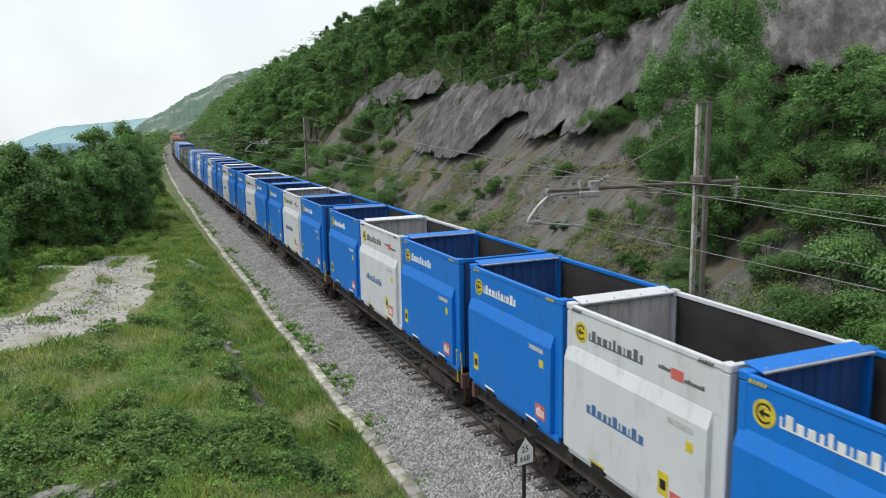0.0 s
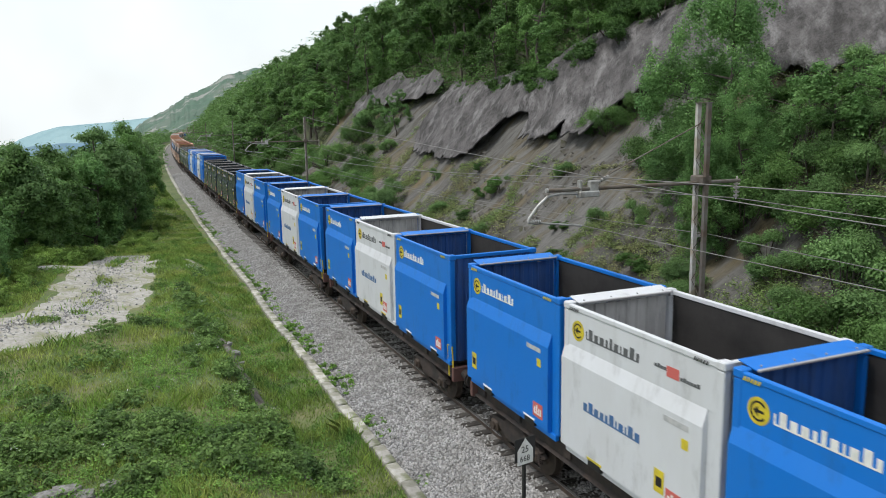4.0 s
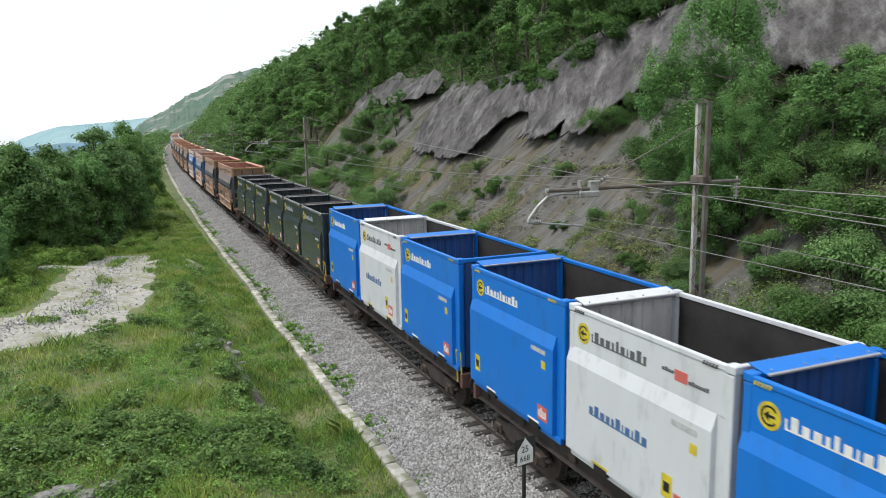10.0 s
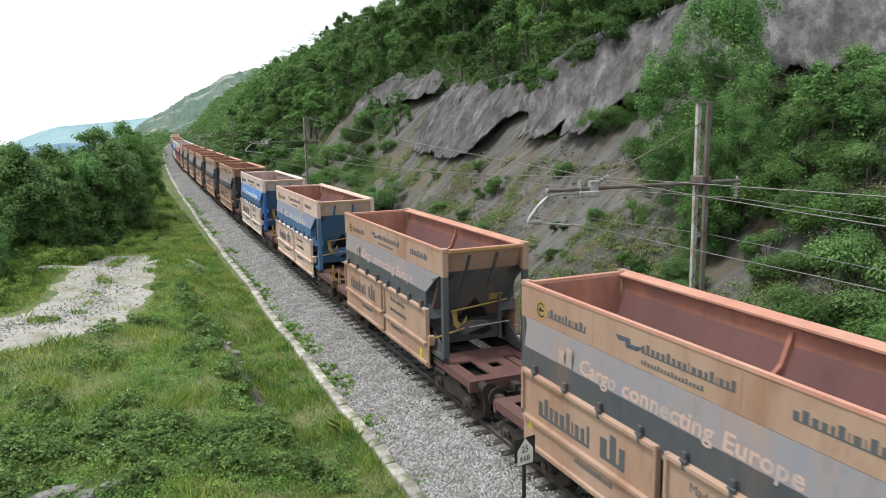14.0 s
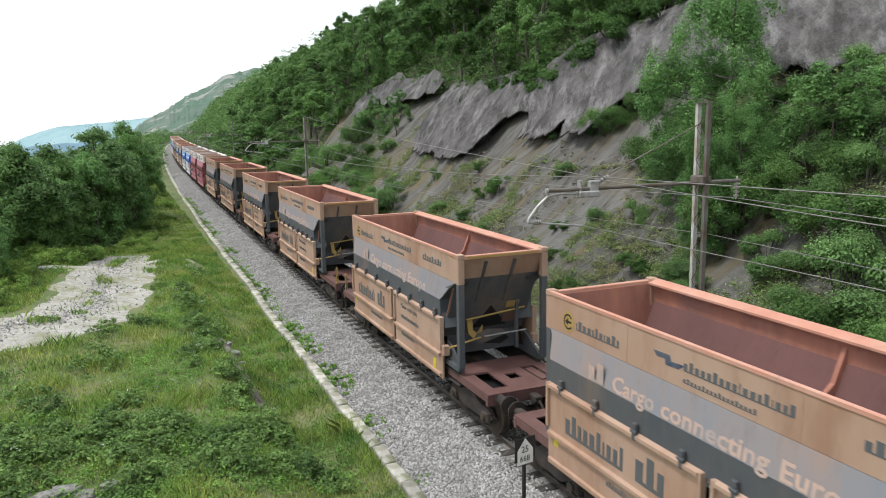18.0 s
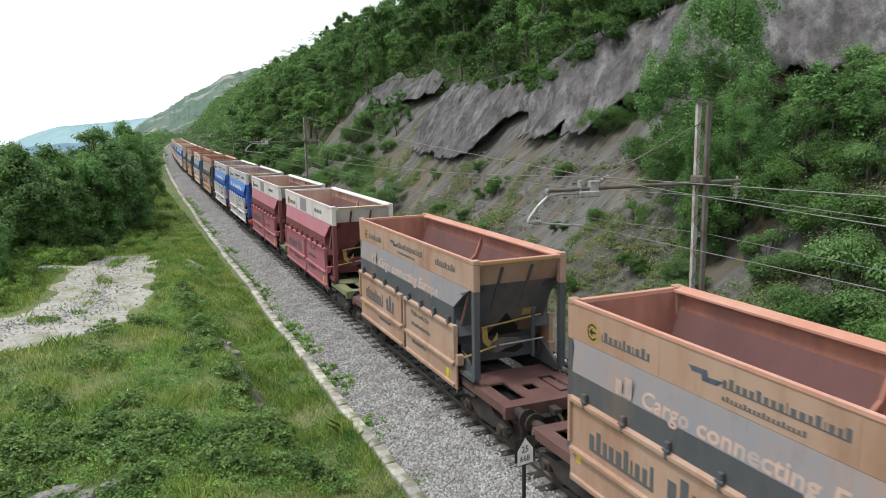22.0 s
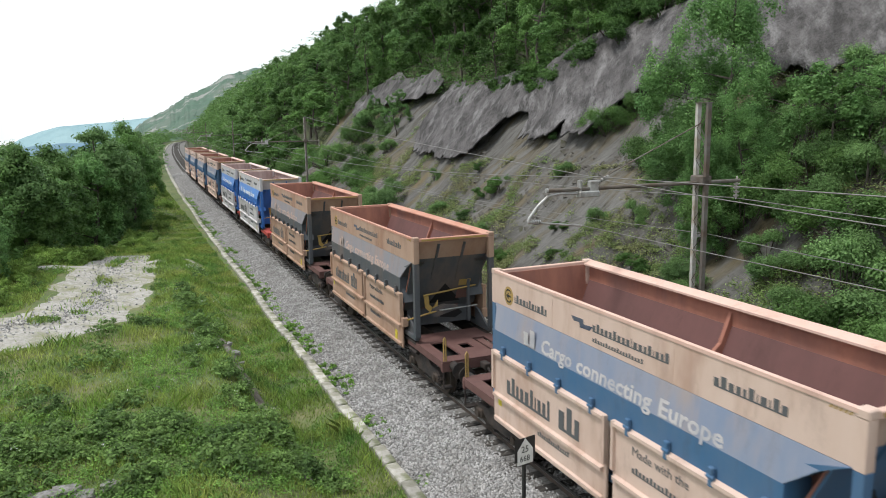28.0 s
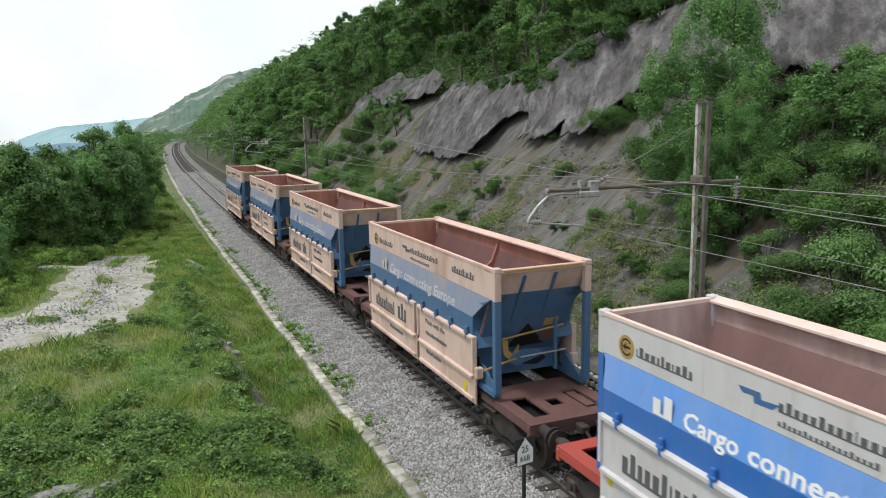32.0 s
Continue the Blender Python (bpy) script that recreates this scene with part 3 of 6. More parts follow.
cable("earth_wire", [at(3.4, -48, 7.6), at(0.45, 13.35, 6.22), at(3.95, 56.4, 7.9)], 0.010, "thin steel wire of the overhead line", 0.12)
cable("carrier_wire", [at(0.0, -48, 6.25), at(0.4, 13.35, 6.2), at(0.5, 56.4, 6.2), at(0.6, 101, 6.2), at(0.5, 147, 6.2), at(0.6, 195, 6.2), at(0.5, 250, 6.2), at(0.5, 300, 6.2)], 0.009, "thin carrier wire above the track", 0.55)
cable("contact_wire", [at(0.25, -48, 5.25), at(0.28, 13.35, 5.19), at(-0.2, 56.4, 5.25), at(0.2, 101, 5.25), at(-0.2, 147, 5.25), at(0.2, 195, 5.25), at(0.0, 300, 5.25)], 0.008, "thin copper contact wire above the track", 0.05)
cable("feeder_wire", [at(4.4, -48, 6.1), at(4.4, 13.35, 5.55), at(4.95, 56.4, 5.6), at(4.9, 101, 5.6), at(4.9, 147, 5.6), at(4.9, 250, 5.6)], 0.010, "thin feeder cable on the masts", 0.5)
cable("lower_feeder_wire", [at(3.7, -48, 4.9), at(3.7, 13.35, 4.75), at(4.2, 56.4, 4.6), at(4.2, 101, 4.6), at(4.2, 195, 4.6)], 0.008, "thin lower cable on the masts", 0.4)

# ---- kilometre sign ----
sign = thing("kilometre_sign", "black kilometre post with a white pointed number board", "sign", Matrix.Translation((-2.55, 10.78, -0.45)) @ Matrix.Rotation(radians(10), 4, "Z"))
part("post", box(B(), -0.03, 0.03, 0.005, 0.05, -0.2, 1.98, 0.006), SIGN_BLACK, sign)
part("backing", box(B(), -0.225, 0.225, -0.005, 0.005, 2.04, 2.46, 0.004), SIGN_BLACK, sign, "black backing sheet")
board = part("board", prism(B(), [(-0.17, 1.98), (0.17, 1.98), (0.17, 2.24), (0.0, 2.45), (-0.17, 2.24)], -0.014, -0.0055), SIGN_WHITE, sign, "white pointed board with black numbers")
up = Matrix.Rotation(radians(90), 4, "X")
lettering("upper_number", "25", 0.17, SIGN_BLACK, board, Matrix.Translation((-0.095, -0.017, 2.20)) @ up, "black painted 25")
lettering("lower_number", "668", 0.15, SIGN_BLACK, board, Matrix.Translation((-0.125, -0.017, 2.035)) @ up, "black painted 668")


# ---- gravel track that swings in from the field ----
PATH = ((-30, 20.5), (-22, 22.9), (-16.6, 24.9), (-13.2, 26.8), (-11.0, 28.5), (-9.95, 31.8), (-9.6, 36.2), (-9.2, 41.0), (-8.85, 45.0), (-8.7, 46.4))
SPURS = (((-8.6, 40.2), (-5.3, 42.2), 0.55), ((-10.2, 40.0), (-14.0, 39.4), 0.75))


def path_at(t):
    k = min(int(t), len(PATH) - 2)
    f = t - k
    p = [PATH[max(0, min(len(PATH) - 1, k + d))] for d in (-1, 0, 1, 2)]
    return [0.5 * (2 * p[1][c] + (p[2][c] - p[0][c]) * f + (2 * p[0][c] - 5 * p[1][c] + 4 * p[2][c] - p[3][c]) * f * f + (3 * p[1][c] - p[0][c] - 3 * p[2][c] + p[3][c]) * f ** 3) for c in (0, 1)]


def path_mesh(name, centre, count, half, label, lift=0.035, cols=9):
    vs, fs = [], []
    for j in range(count + 1):
        c, d = centre(j / count), centre(min(1.0, j / count + 0.01))
        b = centre(max(0.0, j / count - 0.01))
        t = Vector((d[0] - b[0], d[1] - b[1])).normalized()
        n = Vector((t.y, -t.x))
        for i in range(cols):
            s = (i / (cols - 1) * 2 - 1)
            w = half * (1 + 0.32 * wave(c[0] * 1.3, c[1] * 1.3, 0.5, 11 + (s > 0) * 5) + 0.12 * wave(c[0], c[1], 2.2, 3 + (s > 0) * 5)) * s
            x, y = c[0] + n.x * w, c[1] + n.y * w
            u = x - xc(y)
            vs.append((x, y, ground_z(u, y) + lift - 0.10 * abs(s) ** 6))
    for j in range(count):
        for i in range(cols - 1):
            k = j * cols + i
            fs.append((k, k + 1, k + cols + 1, k + cols))
    me = bpy.data.meshes.new(name)
    me.from_pydata(vs, [], fs)
    me.materials.append(GRAVEL)
    me.polygons.foreach_set("use_smooth", [True] * len(fs))
    return tagged(new(name, me), label, "path", kind="structure")


path_mesh("gravel_path", lambda t: path_at(t * (len(PATH) - 1.001)), 150, 2.25, "pale stony farm track with grass growing in it")
for a, b, half in SPURS:
    path_mesh("gravel_spur", lambda t: (a[0] + (b[0] - a[0]) * t, a[1] + (b[1] - a[1]) * t), 40, half, "narrow strip of pale gravel leaving the farm track", 0.045)


pv = []
for i in range(2600):
    c, d = path_at(rng.uniform(1.0, len(PATH) - 1.2)), rng.normal(0, 0.75)
    a = rng.uniform(0, 6.28)
    x, y = c[0] + math.cos(a) * d, c[1] + math.sin(a) * d
    pv.append((x, y, ground_z(x - xc(y), y) + 0.045))
pv = np.array(pv)
oct_v = np.array([(1, 0, 0), (-1, 0, 0), (0, 1, 0), (0, -1, 0), (0, 0, 0.7), (0, 0, -0.7)], float)
pb = np.einsum("nij,kj->nki", turns(len(pv)), oct_v) * (0.045 * rng.uniform(0.4, 1.5, (len(pv), 1, 1))) + pv[:, None, :]
tagged(new("path_stones", cloud_mesh("path_stones", pb, sf, len(pb), STONE, 6)), "loose pale stones on the farm track", "gravel", kind="stuff")


# ---- grass, weeds ----
def off_path(x, y):
    k = np.arange(0, len(PATH) - 1, 0.1)
    pts = np.array([path_at(t) for t in k])
    d = np.min(np.hypot(x[:, None] - pts[None, :, 0], y[:, None] - pts[None, :, 1]), axis=1)
    spur = np.full(len(x), 9.0)
    for a, b, half in SPURS:
        f = np.clip((x - a[0]) / (b[0] - a[0]), 0, 1)
        spur = np.minimum(spur, np.hypot(x - a[0] - f * (b[0] - a[0]), y - a[1] - f * (b[1] - a[1])) / half)
    mid = (d < 0.35) & (np.array([noise.noise((a * 0.6, b * 0.6, 2.0)) for a, b in zip(x, y)]) > 0.0)
    return ((d > np.where(y > 38, 1.5, 2.1)) | mid) & (spur > 0.85)


def ground_many(x, y):
    return np.array([ground_z(a - xc(b), b) for a, b in zip(x, y)])


DITCH_Y, DITCH_X = (14.0, 16.0, 17.8, 20.4, 22.7, 25.0, 29.0), (-5.38, -5.40, -5.43, -5.60, -5.82, -5.95, -6.15)


def blades(n, x0, x1, y0, y1, h0, h1, power, width=0.014, clump=0.5):
    y = y0 + (y1 - y0) * rng.random(n) ** power
    x = x0 + (x1 - x0) * rng.random(n)
    x = np.where(x > -3.62 + y * y / 7800, -3.62 + y * y / 7800 - 0.2 * rng.random(n), x)
    keep = (off_path(x, y) | (rng.random(n) < 0.02)) & ((np.abs(x - np.interp(y, DITCH_Y, DITCH_X)) > 0.16) | (y < 15) | (y > 25))
    x, y = x[keep], y[keep]
    n = len(x)
    z = ground_many(x, y)
    tall = np.array([0.45 + 1.5 * max(0.0, noise.noise((a * 0.7, b * 0.7, 0)) + 0.15) for a, b in zip(x, y)])
    h = rng.uniform(h0, h1, n) * tall
    a = rng.uniform(0, 2 * np.pi, n)
    lean = rng.normal(0, 0.45, (n, 2)) * h[:, None]
    w = width * rng.uniform(0.6, 1.5, n) * (0.6 + np.abs(y) / 40)
    p = np.stack([x, y, z - 0.02], 1)
    side = np.stack([np.cos(a) * w, np.sin(a) * w, np.zeros(n)], 1)
    mid = p + np.stack([lean[:, 0] * 0.35, lean[:, 1] * 0.35, h * 0.6], 1)
    tip = p + np.stack([lean[:, 0], lean[:, 1], h], 1)
    return np.stack([p - side, p + side, mid + side * 0.7, tip, mid - side * 0.7], 1)


gv = np.concatenate([blades(24000, -15, -3.6, -14, 9.5, 0.10, 0.30, 1.0, 0.012), blades(130000, -15, -3.6, 9.5, 52, 0.10, 0.30, 1.35, 0.009), blades(30000, -6.2, -3.55, 9.5, 60, 0.06, 0.16, 1.3, 0.010), blades(26000, -9.0, -3.5, 40, 66, 0.06, 0.2, 1.0, 0.010), blades(14000, -7.0, -3.5, 64, 120, 0.08, 0.22, 1.0, 0.012)])
tagged(new("grass", cloud_mesh("grass", gv, [(0, 1, 2, 3, 4)], len(gv), BLADE, 5)), "uneven green and straw-coloured meadow grass", "grass", kind="stuff")


def leaves_on(points, per, spread_r, size, flat=0.5, round_=0.0):
    """Leaf diamonds scattered round points, (n, 4, 3); round_ turns them outwards from their clump."""
    n = len(points) * per
    off = rng.normal(0, 1, (n, 3))
    c = np.repeat(np.asarray(points), per, axis=0) + off * spread_r
    nrm = rng.normal(0, 1, (n, 3)) * (1 - 0.5 * round_) + np.array([0, 0, flat * 2 * (1 - 0.5 * round_)]) + off * round_
    nrm /= np.linalg.norm(nrm, axis=1)[:, None]
    t = np.cross(nrm, rng.normal(0, 1, (n, 3)))
    t /= np.linalg.norm(t, axis=1)[:, None] + 1e-9
    b = np.cross(nrm, t)
    s = (size * rng.uniform(0.6, 1.4, n))[:, None]
    droop = np.array([0, 0, -1.0]) * s * 0.18
    return np.stack([c - t * s, c + b * s * 0.55, c + t * s + droop, c - b * s * 0.55], 1)


def sprays(points, per, wide, tall, size, up=0.9, fold=0.6, stray=0.18):
    """Domed sprays of leaf diamonds, their faces turned up and out, (n, 4, 3)."""
    n = len(points) * per
    off = rng.normal(0, 1, (n, 3))
    off /= np.linalg.norm(off, axis=1)[:, None]
    off[:, 2] = np.where(off[:, 2] < -0.2, -fold * off[:, 2], off[:, 2])
    off *= (rng.random((n, 1)) ** 0.4) * (1 + stray * rng.normal(0, 1, (n, 1)))
    k = np.repeat(rng.uniform(0.65, 1.3, (len(points), 1)), per, axis=0)
    c = np.repeat(np.asarray(points), per, axis=0) + off * k * np.array([wide, wide, tall])
    nrm = off * 1.0 + np.array([0, 0, up]) + rng.normal(0, 0.38, (n, 3))
    nrm /= np.linalg.norm(nrm, axis=1)[:, None]
    t = np.cross(nrm, rng.normal(0, 1, (n, 3)))
    t /= np.linalg.norm(t, axis=1)[:, None] + 1e-9
    b = np.cross(nrm, t)
    s = (size * rng.uniform(0.55, 1.35, n))[:, None]
    droop = np.array([0, 0, -1.0]) * s * 0.25
    return np.stack([c - t * s, c + b * s * 0.5, c + t * s + droop, c - b * s * 0.5], 1)


wx = rng.uniform(-14.5, -4.2, 5200)
wy = 13.5 + 38 * rng.random(5200) ** 1.3
dens = np.array([noise.noise((a * 0.35, b * 0.28, 4.0)) + 0.5 * noise.noise((a * 1.1, b * 0.9, 6.0)) for a, b in zip(wx, wy)]) + (wy < 19) * 0.2
keep = (dens > 0.10) & off_path(wx, wy)
wx, wy = wx[keep], wy[keep]
wz = ground_many(wx, wy)
wp = np.stack([wx, wy, wz + 0.06], 1)
wv = sprays(wp, 26, 0.20, 0.20, 0.034, 0.7)
tagged(new("weeds", cloud_mesh("weeds", wv, [(0, 1, 2, 3)], len(wv), WEED, 4)), "low leafy weeds and brambles in the meadow", "weeds", kind="stuff")

# bramble and nettle mounds: a thick mass near the rocks, scattered ones up the meadow and along the ditch
heaps = []
for i in range(200):
    y = rng.uniform(14.6, 19.0)
    x = rng.uniform(-12.0, -6.0 + 0.25 * (19.4 - y))
    if math.hypot(x + 10.0, (y - 14.8) * 0.9) > 0.7 and noise.noise((x * 0.6, y * 0.6, 9.0)) > (-0.25 if y < 17.4 else 0.0):
        heaps.append((x, y, rng.uniform(0.25, 0.5), rng.uniform(0.15, 0.5)))
for i in range(90):
    y = 19 + 17 * rng.random() ** 1.2
    x = rng.uniform(-12.5, -6.2)
    if noise.noise((x * 0.4, y * 0.3, 9.0)) > 0.12 and off_path(np.array([x]), np.array([y]))[0]:
        heaps.append((x, y, rng.uniform(0.25, 0.6), rng.uniform(0.15, 0.42)))
for i in range(46):
    y = rng.uniform(15.5, 33)
    heaps.append((float(np.interp(y, DITCH_Y, DITCH_X)) - rng.uniform(0.25, 0.7), y, rng.uniform(0.2, 0.42), rng.uniform(0.2, 0.5)))
for x, y in ((-9.7, 24.4), (-9.9, 22.6), (-9.5, 23.2), (-6.3, 27.0), (-6.2, 25.6), (-5.5, 38.0), (-5.6, 36.2), (-6.4, 30.0)):
    heaps.append((x, y, 0.6, 0.55))
mounds = []
for x, y, rr, hh in heaps:
    zz = ground_z(x - xc(y), y)
    for k in range(int(26 * rr) + 3):
        a, q = rng.uniform(0, 6.28), rng.random() ** 0.5
        mounds.append((x + math.cos(a) * q * rr, y + math.sin(a) * q * rr, zz + hh * (1 - q * q) * rng.uniform(0.5, 1.1)))
mv = sprays(np.array(mounds), 26, 0.15, 0.12, 0.046, 0.7)
tagged(new("brambles", cloud_mesh("brambles", mv, [(0, 1, 2, 3)], len(mv), BRAMBLE, 4)), "mounds of dark green bramble and nettle in the meadow", "brambles", kind="stuff")

# strip of bare earth in the ditch
vs, fs = [], []
for j in range(101):
    y = 15.2 + 10.5 * j / 100
    x = float(np.interp(y, DITCH_Y, DITCH_X))
    for i in range(7):
        s = i / 3 - 1
        w = 0.17 * (1 + 0.7 * wave(x, y, 0.9, 3 + (s > 0))) * s
        vs.append((x + w, y, ground_z(x + w - xc(y), y) + 0.015 + 0.03 * abs(wave(x + w, y, 4.0, 1.0)) - 0.07 * abs(s) ** 4))
for j in range(100):
    for i in range(6):
        fs.append((j * 7 + i, j * 7 + i + 1, j * 7 + i + 8, j * 7 + i + 7))
me = bpy.data.meshes.new("ditch_soil")
me.from_pydata(vs, [], fs)
me.materials.append(DITCH)
tagged(new("ditch_soil", me), "narrow strip of bare brown earth in the ditch", "soil", kind="structure")

# white flower heads of cow parsley
fx = np.concatenate([rng.normal(-5.5, 0.35, 26), rng.uniform(-11, -5, 26)])
fy = np.concatenate([rng.normal(37.5, 1.2, 26), rng.uniform(16, 32, 26)])
fv = leaves_on(np.stack([fx, fy, ground_many(fx, fy) + 0.45], 1), 14, np.array([0.07, 0.07, 0.02]), 0.012, 2.0)
tagged(new("white_flowers", cloud_mesh("white_flowers", fv, [(0, 1, 2, 3)], len(fv), WHITE_MARK, 4)), "scattered white flower heads in the meadow", "flowers", kind="stuff")

# bare rocks showing in the grass
rr = random.Random(77)
rock_spots = [(-10.0, 15.05, 0.30), (-9.7, 14.8, 0.24), (-10.35, 14.9, 0.26), (-5.72, 23.6, 0.20), (-5.66, 22.9, 0.14), (-8.2, 20.6, 0.12), (-5.85, 24.4, 0.16)]
rock_spots += [(rr.gauss(-10.0, 0.42), rr.gauss(14.85, 0.35), rr.uniform(0.07, 0.2)) for _ in range(26)]
rock_list = [part("rock", lump(90 + i, 1.0, 0.75, 0.45), ROCK_PALE) for i in range(3)]
for i, (x, y, k) in enumerate(rock_spots):
    m = Matrix.Translation((x, y, ground_z(x - xc(y), y) + 0.12 * k)) @ Matrix.Rotation(i * 1.7, 4, "Z")
    if i < 3:
        ob = rock_list[i]
        ob.matrix_basis = m
    else:
        ob = copy_thing(rock_list[i % 3], m)
    ob.scale = (k, k, k)
    tagged(ob, "pale grey limestone rock showing through the grass", "rock", "rocks in the meadow")


# ---- trees and bushes ----
def crown(seed, radius, height, clumps, per, size, base=0.0, mat=LEAF, shape=1.0, name="crown", plate=0.15, lift=0.55):
    """An uneven crown of leaf sprays grouped in domed limbs with gaps between; its lowest leaves at base."""
    global rng
    rng = np.random.default_rng(seed)
    pts, lobes = [], max(5, round(clumps / 11))
    for k in range(lobes):
        v = rng.normal(0, 1, 3)
        v /= np.linalg.norm(v)
        bump = 1 + 0.45 * noise.noise((v[0] * 1.6 + seed, v[1] * 1.6, v[2] * 1.6)) + rng.uniform(-0.10, 0.12)
        c = v * rng.uniform(0.35, 0.80) * bump
        c[2] = max(c[2], -0.72) if lift > 0.3 else c[2] * 0.75 - 0.25
        reach = rng.uniform(0.26, 0.44)
        out = c / (np.linalg.norm(c) + 1e-6) + np.array([0, 0, lift])
        made = 0
        while made < clumps / lobes:
            w = rng.normal(0, 1, 3)
            w /= np.linalg.norm(w)
            # sprays sit on the outer and upper side of their limb's dome
            if w @ out < rng.uniform(-0.5, 0.5):
                continue
            q = c + w * reach * rng.uniform(0.6, 1.08)
            wide = 1.0 if q[2] < 0 else 1 - 0.35 * shape * q[2]
            pts.append((q[0] * radius * wide, q[1] * radius * wide, max(base, base + height * (0.45 + 0.5 * q[2]))))
            made += 1
    pts = np.array(pts)
    v = sprays(pts, per, radius * plate, height * 0.5 * plate * (0.8 if lift > 0.3 else 1.35), size, 0.45, -0.75, 0.30)
    return cloud_mesh(name, v, [(0, 1, 2, 3)], len(v), mat, 4), pts


def tree(seed, height, radius, mat, label, leaf=0.12, clumps=60, per=55, trunk=0.13, low=0.22, name="tree", category="tree", shape=1.0):
    e = thing(name, label, category)
    me, pts = crown(seed, radius, height * (1 - low), clumps, per, leaf, height * low, mat, shape)
    c = new("crown", me)
    c.parent = e
    bm = B()
    r = random.Random(seed)
    x = y = 0.0
    line = [(0, 0, -0.5)]
    for i in range(1, 6):
        x += r.uniform(-0.04, 0.04) * height
        y += r.uniform(-0.04, 0.04) * height
        line.append((x, y, height * 0.78 * i / 5))
    for i, (a, b) in enumerate(zip(line, line[1:])):
        rod(bm, a, b, trunk * (1 - 0.17 * i), 8, trunk * (1 - 0.17 * (i + 1)))
    for p in pts[:: max(1, len(pts) // 14)]:
        z = max(height * 0.12, min(height * 0.7, p[2] - 0.35 * math.hypot(p[0], p[1])))
        k = min(4, int(z / (height * 0.78) * 5))
        a = Vector(line[k]).lerp(Vector(line[k + 1]), z / (height * 0.78) * 5 - k)
        if name == "young_ash":
            part("branch", rod(B(), a, Vector(p), trunk * 0.32, 5, trunk * 0.08), BARK, e)
        else:
            rod(bm, a, Vector(p), trunk * 0.32, 5, trunk * 0.08)
    part("trunk", bm, BARK, e)
    return e


def bush(seed, height, radius, mat, label, leaf=0.09, clumps=26, per=60, name="bush", woody=True):
    e = thing(name, label, "bush")
    me, pts = crown(seed, radius, height, clumps, per, leaf, 0.0, mat, 0.6, plate=0.20, lift=0.15)
    c = new("crown", me)
    c.parent = e
    if not woody:
        return e
    st = B()
    for p in pts[::3]:
        rod(st, (p[0] * 0.1, p[1] * 0.1, -0.3), Vector(p), 0.03, 5, 0.008)
    part("stem", st, BARK, e)
    return e


def standing(u, y, sink=0.15):
    m = on_track(y, 0, u)
    m.translation.z = ground_z(u, y) - sink
    return m


def plant(template, spots, group, seed=1, lo=0.85, hi=1.15):
    """Copies of a template at (u, y, size) spots; the template takes the first."""
    r = random.Random(seed)
    for i, (u, y, k) in enumerate(spots):
        m = standing(u, y) @ Matrix.Rotation(r.uniform(0, 6.28), 4, "Z")
        s = k * r.uniform(lo, hi)
        if i == 0:
            template.matrix_basis = m @ Matrix.Diagonal((s, s, s, 1))
            ob = template
        else:
            ob = copy_thing(template, m)
            ob.scale = (s * r.uniform(0.82, 1.25), s * r.uniform(0.82, 1.25), s * r.uniform(0.8, 1.12))
        tagged(ob, group=group)


wood = [tree(11, 7.0, 2.5, LEAF, "leafy green oak on the wooded slope", clumps=100, per=80, leaf=0.105),
        tree(12, 6.2, 2.3, LEAF_DARK, "dense dark green tree on the wooded slope", clumps=90, per=80, leaf=0.105),
        tree(13, 7.8, 2.2, LEAF, "slim green ash on the wooded slope", clumps=90, per=80, leaf=0.105),
        tree(14, 5.2, 2.2, LEAF_LIGHT, "light green young tree on the wooded slope", clumps=80, per=80, leaf=0.10)]
r = random.Random(4)
spots = [[], [], [], []]
for i in range(4000):
    if sum(map(len, spots)) >= 330:
        break
    y = 26 + 134 * r.random() ** 1.5
    u = r.uniform(5.5, 40)
    top = float(np.interp(y, (24, 28, 31, 34, 37, 38.5, 44, 48, 53, 58, 70, 76, 80), (40, 26, 20, 16.8, 14.8, 14.2, 14.0, 13.9, 14.2, 15.0, 15.0, 12.6, 6)))
    if u < top + 0.2 or (u > 26 and y < 60):
        continue
    if any((u - a) ** 2 + (y - b) ** 2 < (1.75 + 0.012 * y) ** 2 for s in spots for a, b, _ in s):
        continue
    k = 0 if u < top + 6 and y < 62 else 1
    spots[r.choice((1, 1, 0, 2)) if k == 0 else r.choice((0, 0, 1, 2, 3))].append((u, y, 0.75 if u < top + 3 else 1.0))
for t, s in zip(wood, spots):
    plant(t, s, "trees of the wooded slope", 7)

# the big light green tree behind the mast, and its smaller neighbour
big = tree(31, 7.4, 2.15, LEAF_LIGHT, "tall light green ash in fresh leaf on the slope", clumps=260, per=220, leaf=0.046, trunk=0.11, low=0.0, name="ash_tree", shape=0.5)
plant(big, [(10.5, 21.0, 1.08), (9.5, 20.8, 0.74), (8.7, 18.8, 0.62), (9.7, 18.2, 0.55)], "light green ash trees on the slope", 3, 1, 1)
thin = tree(32, 4.2, 1.05, LEAF_LIGHT, "slender light green young ash on the slope", clumps=70, per=80, leaf=0.045, trunk=0.05, low=0.2, name="young_ash", shape=0.4)
plant(thin, [(10.4, 17.2, 1.0), (10.9, 16.0, 1.0), (11.5, 15.6, 0.8), (12.8, 60.5, 1.1), (11.4, 57.5, 1.0), (12.2, 63.5, 1.2)], "young trees on the slope", 5)

